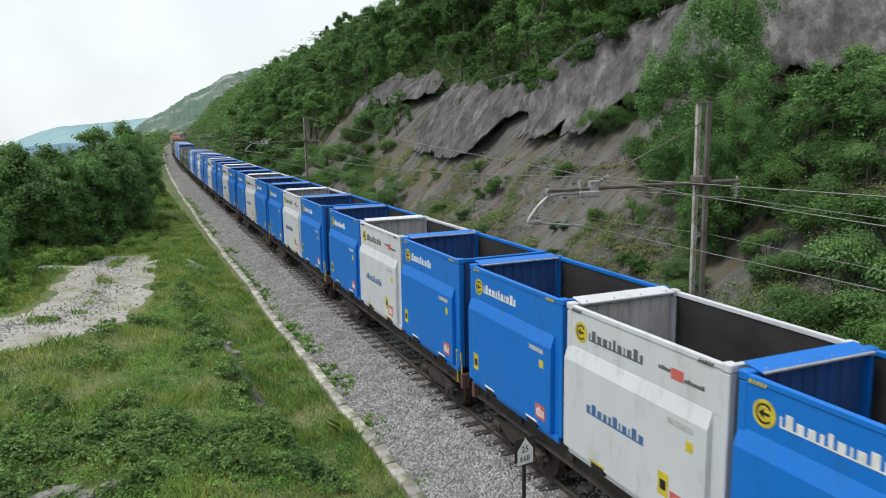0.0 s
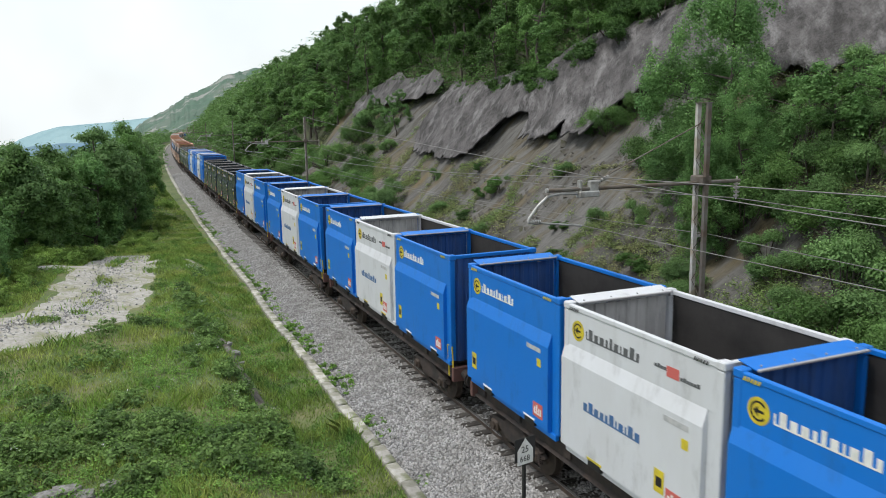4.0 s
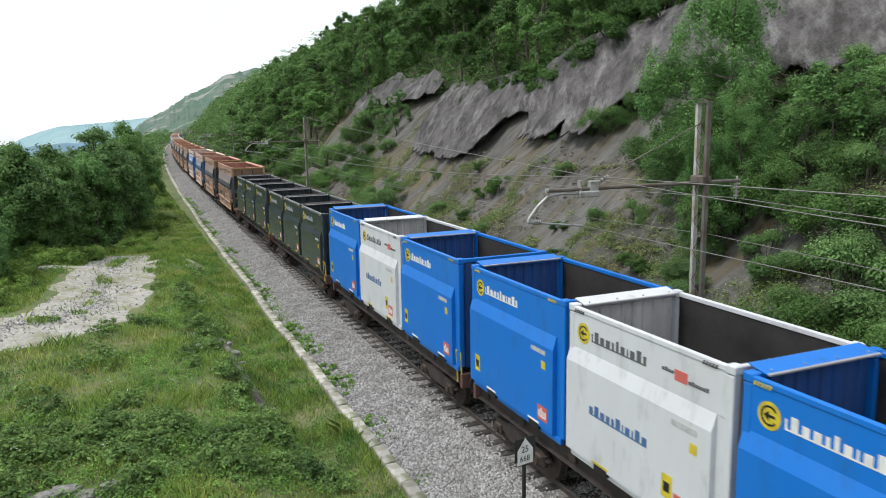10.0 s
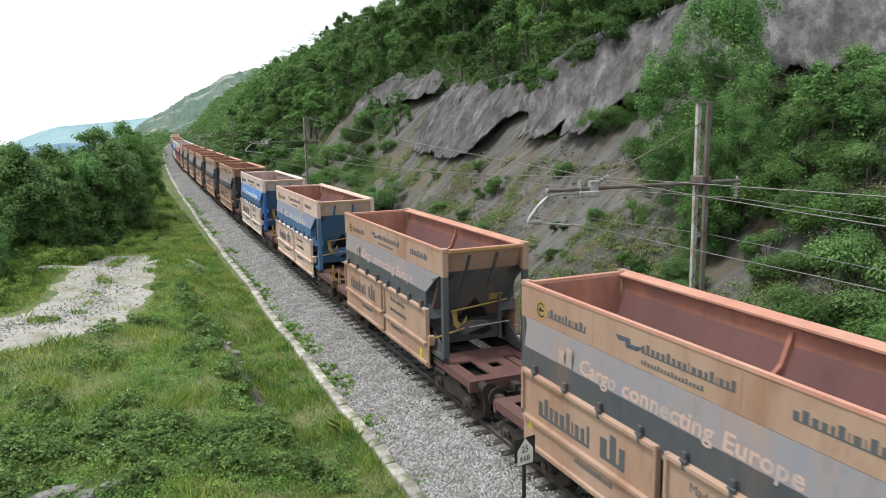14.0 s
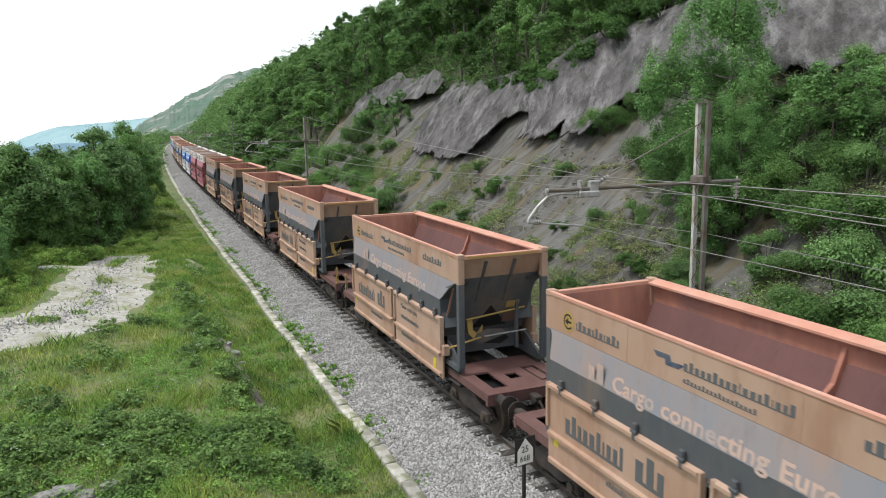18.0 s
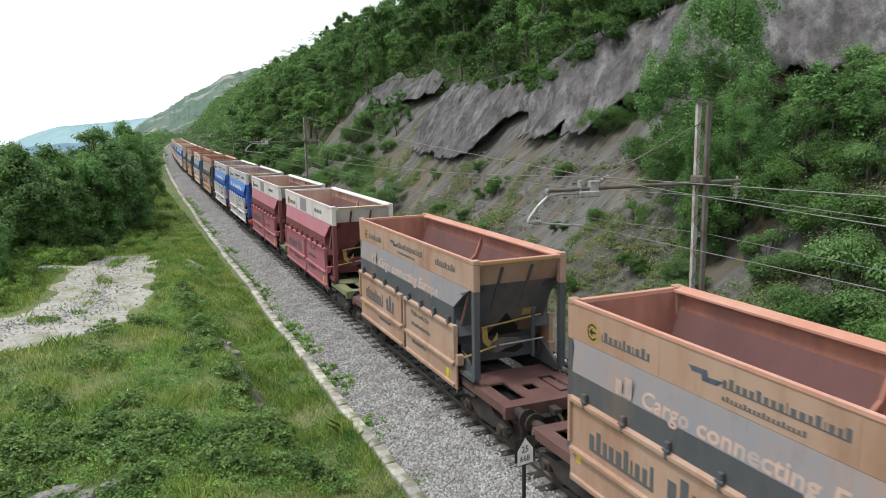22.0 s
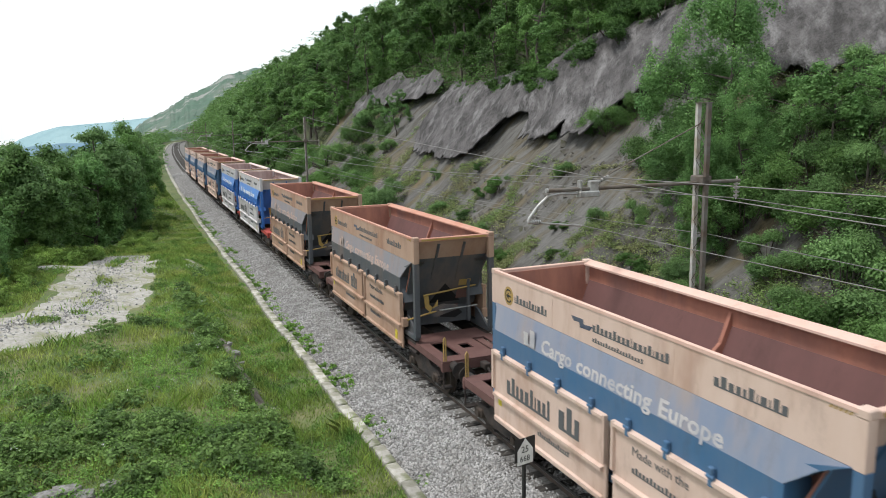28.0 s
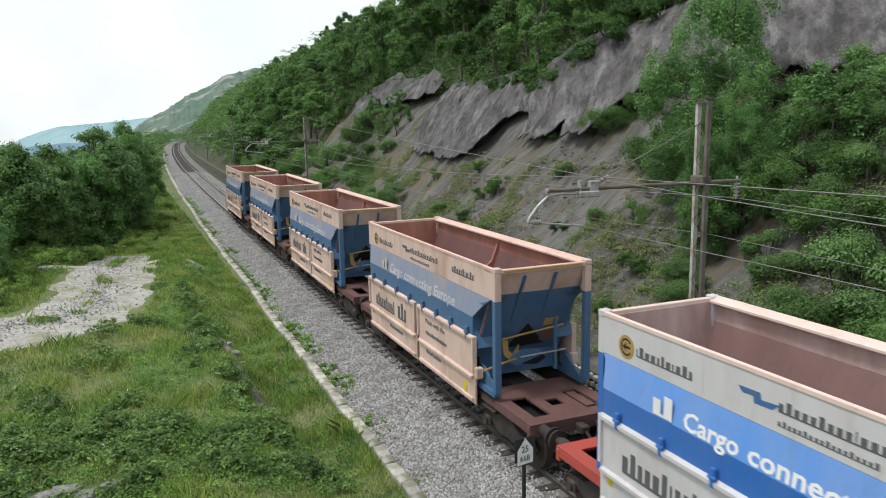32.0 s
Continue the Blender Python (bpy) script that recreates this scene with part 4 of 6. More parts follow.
shrubs = [bush(41, 2.3, 1.5, LEAF, "dense green hazel bush on the slope", clumps=95, per=220, leaf=0.036),
          bush(42, 1.7, 1.25, LEAF_MID, "fresh green bush on the slope", clumps=80, per=210, leaf=0.034),
          bush(43, 1.1, 0.9, LEAF_DARK, "low dark green shrub on the slope", clumps=55, per=180, leaf=0.036)]
green = [(5.9, 12.0, 1.0), (6.6, 10.2, 1.0), (8.8, 10.8, 1.1), (9.3, 14.0, 1.2), (9.2, 17.9, 1.1), (10.6, 16.2, 1.0), (10.9, 12.6, 1.1), (11.6, 22.6, 1.0),
         (10.6, 24.2, 0.8), (7.2, 8.6, 1.1), (10.2, 9.0, 1.2), (9.6, 61.0, 1.2), (8.4, 57.0, 1.1), (7.4, 54.0, 1.1), (10.8, 66.0, 1.3), (8.8, 70.0, 1.4), (7.0, 63.0, 1.1), (6.3, 74.0, 1.2), (9.3, 76.0, 1.3), (12.3, 29.6, 0.75), (13.2, 28.6, 0.6), (7.2, 80.0, 1.3), (6.2, 90.0, 1.3), (6.6, 100.0, 1.3), (6.3, 112.0, 1.3), (6.5, 125.0, 1.3)]
light = [(5.6, 13.2, 0.7), (6.3, 14.6, 0.6), (7.0, 14.0, 0.8), (8.4, 13.4, 1.0), (8.7, 16.4, 0.8), (6.5, 17.0, 0.5), (5.4, 15.8, 0.45), (9.4, 15.4, 0.9), (7.6, 18.4, 0.55), (8.0, 24.2, 0.45), (6.6, 31.6, 0.5), (9.9, 29.4, 0.45), (7.4, 38.4, 0.6), (8.8, 42.6, 0.6), (7.6, 12.8, 1.2), (7.9, 15.0, 0.8), (6.9, 11.6, 1.1), (6.6, 44.2, 1.0), (6.0, 46.5, 1.0), (7.4, 46.8, 0.8), (5.3, 11.2, 0.8), (6.0, 13.6, 0.8), (7.0, 17.6, 0.8), (8.6, 22.6, 0.55), (6.2, 50.5, 1.0), (11.6, 61.5, 1.2), (12.4, 65.5, 1.2), (10.2, 55.5, 1.0), (5.6, 17.2, 0.55), (11.2, 18.8, 1.0), (9.8, 12.0, 1.0), (5.6, 58.0, 0.9), (5.5, 68.0, 1.0), (12.9, 17.0, 0.9), (13.5, 13.6, 0.9), (5.2, 85, 1.0), (5.2, 97, 1.0), (12.3, 18, 0.75), (11.9, 16.6, 0.83), (11.4, 15.3, 0.91), (11.5, 17.8, 0.99), (10.9, 16.1, 1.07), (12.2, 15.8, 0.75), (11.9, 19, 0.83), (10.4, 14.7, 0.91), (10.3, 16.3, 0.99), (10.7, 17.9, 1.07)]
dark = [(9.1, 34.2, 0.95), (8.8, 35.4, 0.7), (10.0, 38.5, 0.6), (11.6, 33.2, 0.55), (7.4, 34.9, 0.7), (12.2, 30.4, 0.8), (13.2, 27.6, 0.7), (5.7, 22.4, 0.6), (6.4, 24.4, 0.6), (7.6, 26.0, 0.55), (6.2, 28.4, 0.6), (5.4, 19.6, 0.6), (7.2, 20.8, 0.7), (5.6, 31.0, 0.6), (6.2, 36.2, 0.7), (5.2, 39.0, 0.7), (13.4, 44.4, 0.7), (12.9, 19.6, 0.9), (14.0, 16.2, 0.7), (12.6, 12.2, 1.0), (14.3, 43.8, 1.3), (14.5, 40.0, 1.4), (13.9, 47.2, 1.2), (14.6, 50.5, 1.2), (14.7, 38.2, 1.3), (15.6, 36.3, 1.3), (17.0, 34.4, 1.4), (14.2, 42.0, 1.2), (14.0, 45.5, 1.2), (18.6, 33.0, 1.4), (20.2, 31.6, 1.5), (14.1, 38.4, 1.5), (14.3, 36.8, 1.5), (15.0, 35.2, 1.6), (16.0, 33.6, 1.6), (17.2, 32.2, 1.7), (18.6, 30.8, 1.7), (20.0, 29.4, 1.8), (21.4, 28.2, 1.8), (19.6, 31.0, 1.9), (16.8, 34.6, 1.8), (17.3, 34.8, 1.7), (18.0, 34.9, 1.9), (18.8, 34.6, 2.0), (19.4, 34.0, 2.0), (16.3, 34.9, 1.6), (15.6, 35.6, 1.5), (19.9, 33.2, 1.9), (18.2, 33.9, 1.6), (12.6, 19.4, 0.8), (12.8, 18, 0.9), (12.6, 16.6, 1), (10.2, 18.6, 1.1), (10.6, 19.8, 0.8), (9.5, 17.4, 0.9), (9.7, 14.6, 1)]
for t, s, k in ((shrubs[0], green, 1), (shrubs[1], light, 2), (shrubs[2], dark, 3)):
    plant(t, s, "bushes on the slope", k)

# trees between the farm track and the valley
field = [tree(21, 7.6, 2.9, LEAF_MID, "broad leafy oak at the edge of the field", clumps=170, per=150, leaf=0.085, trunk=0.16, low=0.14, name="oak_tree"),
         tree(22, 6.4, 2.6, LEAF, "dense green oak at the edge of the field", clumps=160, per=150, leaf=0.085, trunk=0.15, low=0.10, name="oak_tree"),
         tree(23, 4.6, 2.2, LEAF_LIGHT, "rounded light green maple beside the track", clumps=150, per=150, leaf=0.07, trunk=0.12, low=0.04, name="maple_tree", shape=0.6)]


def stand(template, spots, group, seed):
    """Copies of a tree of a known full height at (x, y, height of the top, width factor)."""
    r = random.Random(seed)
    tall = max(v[2] for v in template.children[0].bound_box)
    for i, (x, y, top, wide) in enumerate(spots):
        u = x - xc(y)
        z = ground_z(u, y) - 0.2
        ob = template if i == 0 else copy_thing(template, Matrix.Identity(4))
        s = (top - z) / tall
        ob.matrix_basis = Matrix.Translation((x, y, z)) @ Matrix.Rotation(r.uniform(0, 6.28), 4, "Z")
        ob.scale = (s * wide, s * wide, s)
        tagged(ob, group=group)


stand(field[0], [(-10.1, 60.0, 7.7, 1.0), (-14.0, 45.0, 6.9, 1.15), (-17.5, 49.0, 6.6, 1.0), (-9.0, 70.0, 7.4, 1.0), (-7.6, 86.0, 7.0, 0.9), (-7.4, 108.0, 7.0, 0.9), (-12.4, 62, 6.4, 1.0)], "trees beside the field", 2)
stand(field[1], [(-13.4, 43.5, 6.8, 1.05), (-8.3, 67.0, 8.1, 0.95), (-15.2, 38.0, 6.5, 1.1), (-12.6, 51.0, 6.7, 1.1), (-16.0, 54.0, 6.0, 1.0), (-6.9, 76.0, 6.9, 0.7), (-7.2, 95.0, 7.0, 0.9), (-7.0, 122.0, 7.0, 1.0), (-10.9, 58.0, 5.6, 0.9), (-14.4, 44.0, 5.2, 1.0)], "trees beside the field", 3)
stand(field[2], [(-10.3, 56.0, 6.1, 0.85), (-8.0, 62.0, 4.0, 1.0), (-7.6, 64.0, 4.8, 0.75), (-6.6, 135.0, 6.2, 1.0), (-7.2, 150.0, 6.4, 1.0), (-13.6, 36.2, 4.0, 0.8)], "trees beside the field", 4)
hedge = bush(51, 1.5, 1.25, HEDGE, "yellow-green hedge bush at the path's end", clumps=60, per=110, leaf=0.06)
plant(hedge, [(-10.9, 46.6, 0.8), (-12.0, 44.4, 0.9), (-8.6, 56.0, 0.75), (-13.1, 38.6, 0.9), (-12.6, 41.2, 0.9), (-13.5, 36.2, 0.8), (-13.2, 35.0, 0.85), (-6.9, 60.0, 0.7), (-6.2, 66.0, 0.7), (-5.8, 78.0, 0.9), (-5.6, 90.0, 0.9), (-14.4, 33.4, 0.9), (-9.6, 50.6, 0.6), (-10.6, 45.6, 0.75), (-11.6, 44.6, 0.9), (-13.2, 42.4, 0.9), (-14.2, 37.4, 1.0), (-14.0, 31.6, 0.8), (-7.8, 49.5, 0.7), (-8.4, 52.5, 0.9), (-7.2, 54.5, 0.7), (-15.2, 35.2, 1.0), (-12.6, 46.2, 1.0)], "bushes beside the field", 9)
weed_clump = bush(61, 0.42, 0.42, WEED, "low green weed clump at the ballast's edge", clumps=30, per=60, leaf=0.036, name="weed_clump", woody=False)
r = random.Random(12)
edge = [(-2.90, 21.6, 1.1), (-2.88, 17.4, 0.9), (-2.86, 25.4, 1.1), (-2.85, 28.6, 1.2), (-2.85, 14.6, 0.7)]
y = 13.5
while y < 75:
    edge.append((r.choice((-3.0, -2.92, -2.82, -3.62)) + (0.12 if y > 30 else 0), y, r.uniform(0.45, 1.1) * (1 if y < 30 else 0.85)))
    y += r.choice((0.35, 0.6, 1.3, 2.2)) * (0.55 if 24 < y < 40 else 1.0)
y = 27.0
while y < 88:
    edge.append((-2.98 + r.uniform(-0.08, 0.10), y, r.uniform(0.6, 1.15)))
    y += r.uniform(0.5, 1.5)
plant(weed_clump, edge, "weed clumps beside the ballast", 6)


# ---- far woods: one mesh ----
rng = np.random.default_rng(77)
pts, big_pts = [], []
r = random.Random(8)
for i in range(1500):
    y = 110 + 420 * r.random()
    u = r.choice((r.uniform(5.5, 60), r.uniform(5.5, 25), -5.5 - 40 * r.random() ** 1.5))
    z = ground_z(u, y)
    h = r.uniform(4.5, 7.5)
    x = on_track(y, 0, u).translation
    for k in range(14):
        a, q = r.uniform(0, 6.28), r.random() ** 0.5 * 2.3
        pts.append((x.x + math.cos(a) * q, x.y + math.sin(a) * q, z + h * (1 - 0.09 * q * q) * r.uniform(0.25, 1.0)))
for i in range(420):
    y = r.uniform(35, 115)
    u = r.uniform(24, 62)
    z = ground_z(u, y)
    x = on_track(y, 0, u).translation
    h = r.uniform(4.5, 7.0)
    for k in range(14):
        a, q = r.uniform(0, 6.28), r.random() ** 0.5 * 2.2
        pts.append((x.x + math.cos(a) * q, x.y + math.sin(a) * q, z + h * (1 - 0.09 * q * q) * r.uniform(0.25, 1.0)))
fv = sprays(np.array(pts), 14, 1.0, 0.6, 0.26)
tagged(new("far_woods", cloud_mesh("far_woods", fv, [(0, 1, 2, 3)], len(fv), LEAF, 4)), "dense green deciduous wood on the far slopes", "woods", kind="stuff")

# understorey of the wood above the rock face
pts = []
for i in range(9000):
    y = r.uniform(26, 112)
    u = r.uniform(13, 32)
    top = float(np.interp(y, (24, 28, 31, 34, 37, 38.5, 44, 48, 53, 58, 70, 76, 80), (40, 26, 20, 16.8, 14.6, 14.0, 13.8, 13.7, 14.0, 14.8, 14.8, 12.4, 6)))
    if u < top:
        continue
    p = on_track(y, 0, u).translation
    pts.append((p.x, p.y, ground_z(u, y) + r.uniform(0.1, 1.3)))
ud = sprays(np.array(pts), 24, 0.6, 0.4, 0.10)
tagged(new("understorey", cloud_mesh("understorey", ud, [(0, 1, 2, 3)], len(ud), LEAF_DARK, 4)), "dark green shrubs under the trees of the slope", "undergrowth", kind="stuff")

# undergrowth on the slope
pts = []
for i in range(14000):
    y = r.uniform(14, 56)
    u = r.uniform(4.2, 10.5)
    # tufts in lines along the bedding, and in patches
    if abs(noise.noise((u * 0.55 - y * 0.32, u * 0.1 + y * 0.05, 8.0))) < 0.022 or noise.noise((u * 0.6, y * 0.45, 15.0)) + 0.5 * noise.noise((u * 1.7, y * 1.3, 5.0)) > 0.21:
        p = on_track(y, 0, u).translation
        pts.append((p.x, p.y, ground_z(u, y) + 0.05))
for i in range(11000):
    y = 9 + 75 * r.random() ** 1.2
    u = r.uniform(3.7, 16)
    if noise.noise((u * 0.25, y * 0.2, 3.0)) + 0.25 * (u < 6.5) + 0.2 * (y < 20) < 0.04 or (u > 9.2 and 26 < y < 54):
        continue
    p = on_track(y, 0, u).translation
    pts.append((p.x, p.y, ground_z(u, y) + 0.12))
uv = sprays(np.array(pts), 26, 0.28, 0.24, 0.038, 0.6)
tagged(new("undergrowth", cloud_mesh("undergrowth", uv, [(0, 1, 2, 3)], len(uv), DRY_WEED, 4)), "low green undergrowth and grass tufts on the slope", "undergrowth", kind="stuff")


# ---- distance: rocky ridge, and mountains with haze put into their blue ----
FAR_ROCK = material("far_ridge", (0.060, 0.105, 0.075), 0.95, speck=0.022, speck_color=(0.28, 0.275, 0.26), speck_low=0.52, speck_high=0.58, color2=(0.075, 0.135, 0.095), scale=0.08, color3=(0.12, 0.15, 0.12), scale3=0.012, stretch=(1, 1, 0.7), low=0.4, high=0.6, detail=12.0)
# no haze in the air: these two blues hold it as surface colour
FAR_HAZE_BLUE = material("far_mountain", (0.21, 0.33, 0.36), 0.95, color2=(0.26, 0.38, 0.40), scale=0.004)
FAR_HAZE_DEEP = material("far_valley_side", (0.13, 0.22, 0.29), 0.95, color2=(0.16, 0.25, 0.30), scale=0.004)


def ridge(name, dist, crest, mat, label, depth, foot=-250.0, n=120, jag=0.01):
    """A mountain side at a distance: crest gives (bearing from the track's direction, rise over distance) pairs."""
    b, e = [c[0] for c in crest], [c[1] for c in crest]
    vs, fs, rows = [], [], 28
    for i in range(n + 1):
        a = b[0] + (b[-1] - b[0]) * i / n
        h = float(np.interp(a, b, e)) + jag * (0.6 * noise.noise((a * 1.3, dist * 0.01, 0)) + 0.5 * noise.noise((a * 5.0, dist * 0.01, 5)))
        for j in range(rows + 1):
            f = j / rows
            d = dist + depth * (f - 1) + depth * 0.03 * (noise.noise((a * 1.5, f * 6, 1)) + 0.6 * noise.noise((a * 4.5, f * 17, 3)))
            z = EYE.z + h * dist
            t = radians(a)
            vs.append((EYE.x + d * math.sin(t), d * math.cos(t), foot + (z - foot) * (f ** 0.8)))
    for i in range(n):
        for j in range(rows):
            k = i * (rows + 1) + j
            fs.append((k, k + rows + 1, k + rows + 2, k + 1))
    me = bpy.data.meshes.new(name)
    me.from_pydata(vs, [], fs)
    me.materials.append(mat)
    return tagged(new(name, me), label, "mountain", kind="structure")


ridge("backdrop_ridge", 1300, ((0.2, -0.02), (1.6, 0.004), (3.0, 0.016), (4.6, 0.034), (6.0, 0.045), (7.6, 0.061), (9.2, 0.068), (10.5, 0.070), (14.0, 0.085), (20.0, 0.09)), FAR_ROCK, "distant rocky grey and green mountain ridge", 500, -60, 160, 0.004)
ridge("backdrop_mountains", 4300, ((-30, -0.02), (-12, -0.030), (-9.5, -0.033), (-8.0, -0.030), (-6.4, -0.017), (-5.0, -0.006), (-3.6, 0.001), (-3.0, 0.002), (0.0, 0.006), (3.0, 0.012), (12.0, 0.03)), FAR_HAZE_BLUE, "mountains beyond the valley, haze painted in as blue", 800, -400, 120, 0.0012)
ridge("backdrop_valley", 3000, ((-30, -0.035), (-10, -0.033), (-7.0, -0.026), (-5.0, -0.020), (-3.0, -0.018), (2.0, -0.02)), FAR_HAZE_DEEP, "wooded hills beyond the valley, haze painted in as deep blue", 600, -400, 100, 0.002)


# ================= the train =================
def paint(name, c, dust=(0.40, 0.29, 0.21), amount=0.35, rough=0.5, scale=1.3, gloss=0.35, stain=None):
    d = tuple(a * (1 - amount) + b * amount for a, b in zip(c, dust))
    return material(name, c, rough, color2=d, scale=scale, bump=0.05, bump_scale=60, stretch=(1, 1, 0.35), spec=gloss, low=0.35, high=0.7, color3=stain, scale3=0.9,
                    speck=1.7, speck_color=tuple(0.35 * a + 0.30 * b for a, b in zip(c, dust)), speck_low=0.54, speck_high=0.74)


BLUE = paint("blue_paint", (0.003, 0.150, 0.56), (0.05, 0.19, 0.46), 0.2, 0.42)
WHITE = paint("white_paint", (0.58, 0.60, 0.63), (0.44, 0.43, 0.42), 0.3, 0.45)
DARK = paint("anthracite_paint", (0.026, 0.037, 0.046), (0.066, 0.074, 0.082), 0.35, 0.26, gloss=0.9)
CREAM = paint("dusty_cream", (0.40, 0.280, 0.210), (0.34, 0.195, 0.125), 0.75, 0.7, 0.7, stain=(0.30, 0.175, 0.115))
GREY = paint("dusty_grey", (0.215, 0.22, 0.245), (0.33, 0.24, 0.20), 0.5, 0.65, stain=(0.30, 0.225, 0.20))
SLATE = paint("dusty_slate", (0.060, 0.071, 0.082), (0.17, 0.135, 0.115), 0.3, 0.65, stain=(0.13, 0.105, 0.092))
ROCK_WHITE = paint("used_white", (0.54, 0.54, 0.55), (0.46, 0.37, 0.335), 0.35, 0.55, stain=(0.46, 0.43, 0.42))
ROCK_BLUE = paint("used_light_blue", (0.10, 0.27, 0.66), (0.30, 0.36, 0.5), 0.4, 0.5)
DEEP_BLUE = paint("used_deep_blue", (0.015, 0.10, 0.40), (0.12, 0.18, 0.34), 0.35, 0.5)
SERVICE_DEEP = paint("service_deep_blue", (0.022, 0.125, 0.42), (0.12, 0.20, 0.36), 0.35, 0.5)
DUSTY_WHITE = paint("dusty_white", (0.60, 0.46, 0.39), (0.47, 0.32, 0.25), 0.5, 0.65, stain=(0.43, 0.29, 0.225))
DUSTY_BLUE = paint("dusty_blue", (0.19, 0.235, 0.33), (0.36, 0.32, 0.31), 0.45, 0.6, stain=(0.31, 0.27, 0.27))
DUSTY_DEEP = paint("dusty_deep_blue", (0.045, 0.125, 0.24), (0.16, 0.17, 0.20), 0.35, 0.6)
PINK = paint("faded_red", (0.43, 0.150, 0.195), (0.46, 0.27, 0.27), 0.4, 0.6, stain=(0.36, 0.17, 0.18))
# wine red, made darker in its colour for the shade on hopper ends
WINE = paint("wine_red", (0.15, 0.038, 0.044), (0.23, 0.11, 0.095), 0.4, 0.6)
PALE = paint("pale_grey", (0.60, 0.57, 0.55), (0.48, 0.36, 0.30), 0.4, 0.6)
ORE = paint("ore_red_inside", (0.39, 0.170, 0.118), (0.15, 0.070, 0.060), 0.7, 0.85, stain=(0.24, 0.125, 0.105))
PALE_ORE = paint("pale_ore_inside", (0.50, 0.37, 0.345), (0.16, 0.085, 0.07), 0.6, 0.85, stain=(0.36, 0.23, 0.20))
WORN = paint("worn_grey_rim", (0.105, 0.12, 0.13), (0.26, 0.26, 0.255), 0.6, 0.5, 3.0)
PALE_RIM = paint("bare_steel_rim", (0.36, 0.36, 0.37), (0.24, 0.23, 0.22), 0.5, 0.45, 3.0)
# lower hopper insides: the shade deeper down is put into these two colours
ORE_SHADED = paint("ore_plum_shaded", (0.155, 0.076, 0.070), (0.105, 0.056, 0.052), 0.7, 0.85)
PALE_SHADED = paint("pale_plum_shaded", (0.20, 0.12, 0.11), (0.12, 0.07, 0.062), 0.6, 0.85)
FADED_TABLE = paint("faded_table", (0.17, 0.085, 0.072), (0.15, 0.11, 0.10), 0.5, 0.7)
DULL_YELLOW = paint("dull_yellow", (0.36, 0.24, 0.06), (0.33, 0.22, 0.13), 0.5, 0.7)
ORE_DUST = paint("ore_dust_rim", (0.46, 0.215, 0.15), (0.54, 0.37, 0.29), 0.5, 0.8)
PALE_DUST = paint("pale_dust_rim", (0.62, 0.43, 0.36), (0.50, 0.30, 0.23), 0.5, 0.8)
STAINED_WHITE = paint("stained_white", (0.62, 0.53, 0.48), (0.50, 0.38, 0.32), 0.5, 0.6, stain=(0.50, 0.37, 0.31))
STAINED_RIM = paint("stained_rim", (0.66, 0.52, 0.46), (0.54, 0.36, 0.29), 0.4, 0.7)
RUST_PALE = paint("pale_rust_inside", (0.54, 0.35, 0.27), (0.38, 0.20, 0.14), 0.6, 0.8, stain=(0.36, 0.16, 0.10))
FADED_DOOR = paint("faded_red_flap", (0.31, 0.095, 0.120), (0.40, 0.22, 0.22), 0.4, 0.6)
DECK_RED = paint("deck_red", (0.105, 0.050, 0.045), (0.17, 0.10, 0.085), 0.5, 0.75)
DECK_BRIGHT = paint("deck_bright_red", (0.40, 0.055, 0.040), (0.24, 0.10, 0.08), 0.4, 0.7)
DECK_GREEN = paint("deck_green", (0.16, 0.19, 0.09), (0.26, 0.2, 0.13), 0.45, 0.75)
LETTER_CREAM = material("letter_cream", (0.50, 0.34, 0.27), 0.7, color2=(0.32, 0.28, 0.27), scale=1.5)
LETTER_GREY = material("letter_grey", (0.50, 0.47, 0.46), 0.7, color2=(0.34, 0.34, 0.37), scale=1.5)
GREY_INNER = paint("blue_inside", (0.010, 0.075, 0.29), (0.06, 0.065, 0.08), 0.6, 0.7)
WHITE_INNER = paint("white_inside", (0.55, 0.54, 0.53), (0.16, 0.15, 0.15), 0.6, 0.8)


def mark(name, parent, side, y0, y1, z0, z1, x, mat, label=""):
    """A flat painted mark on a side wall at x."""
    lo, hi = sorted((x, x + side * 0.004))
    return part(name, box(B(), lo, hi, y0, y1, z0, z1), mat, parent, label)


def round_logo(parent, side, y, z, x, r=0.155, disc=YELLOW):
    bm = rod(B(), (x, y, z), (x + side * 0.005, y, z), r, 24)
    logo = part("round_emblem", bm, disc, parent, "yellow disc with a dark arrow")
    arc = [math.radians(36 + 288 * i / 16) for i in range(17)]
    out = [(y + side * rr * math.cos(t), z + rr * math.sin(t)) for rr, run in ((r * 0.58, arc), (r * 0.73, arc[::-1])) for t in run]
    part("ring_sign", prism(B(), out, x + side * 0.004, x + side * 0.008, "x"), BLACK, logo)
    s = -side
    part("arrow_sign", prism(B(), [(y + s * r * 0.48, z), (y + s * r * 0.02, z + r * 0.36), (y + s * r * 0.02, z + r * 0.10), (y - s * r * 0.5, z + r * 0.10), (y - s * r * 0.5, z - r * 0.10), (y + s * r * 0.02, z - r * 0.10), (y + s * r * 0.02, z - r * 0.36)], x + side * 0.004, x + side * 0.008, "x"), BLACK, logo)
    return logo


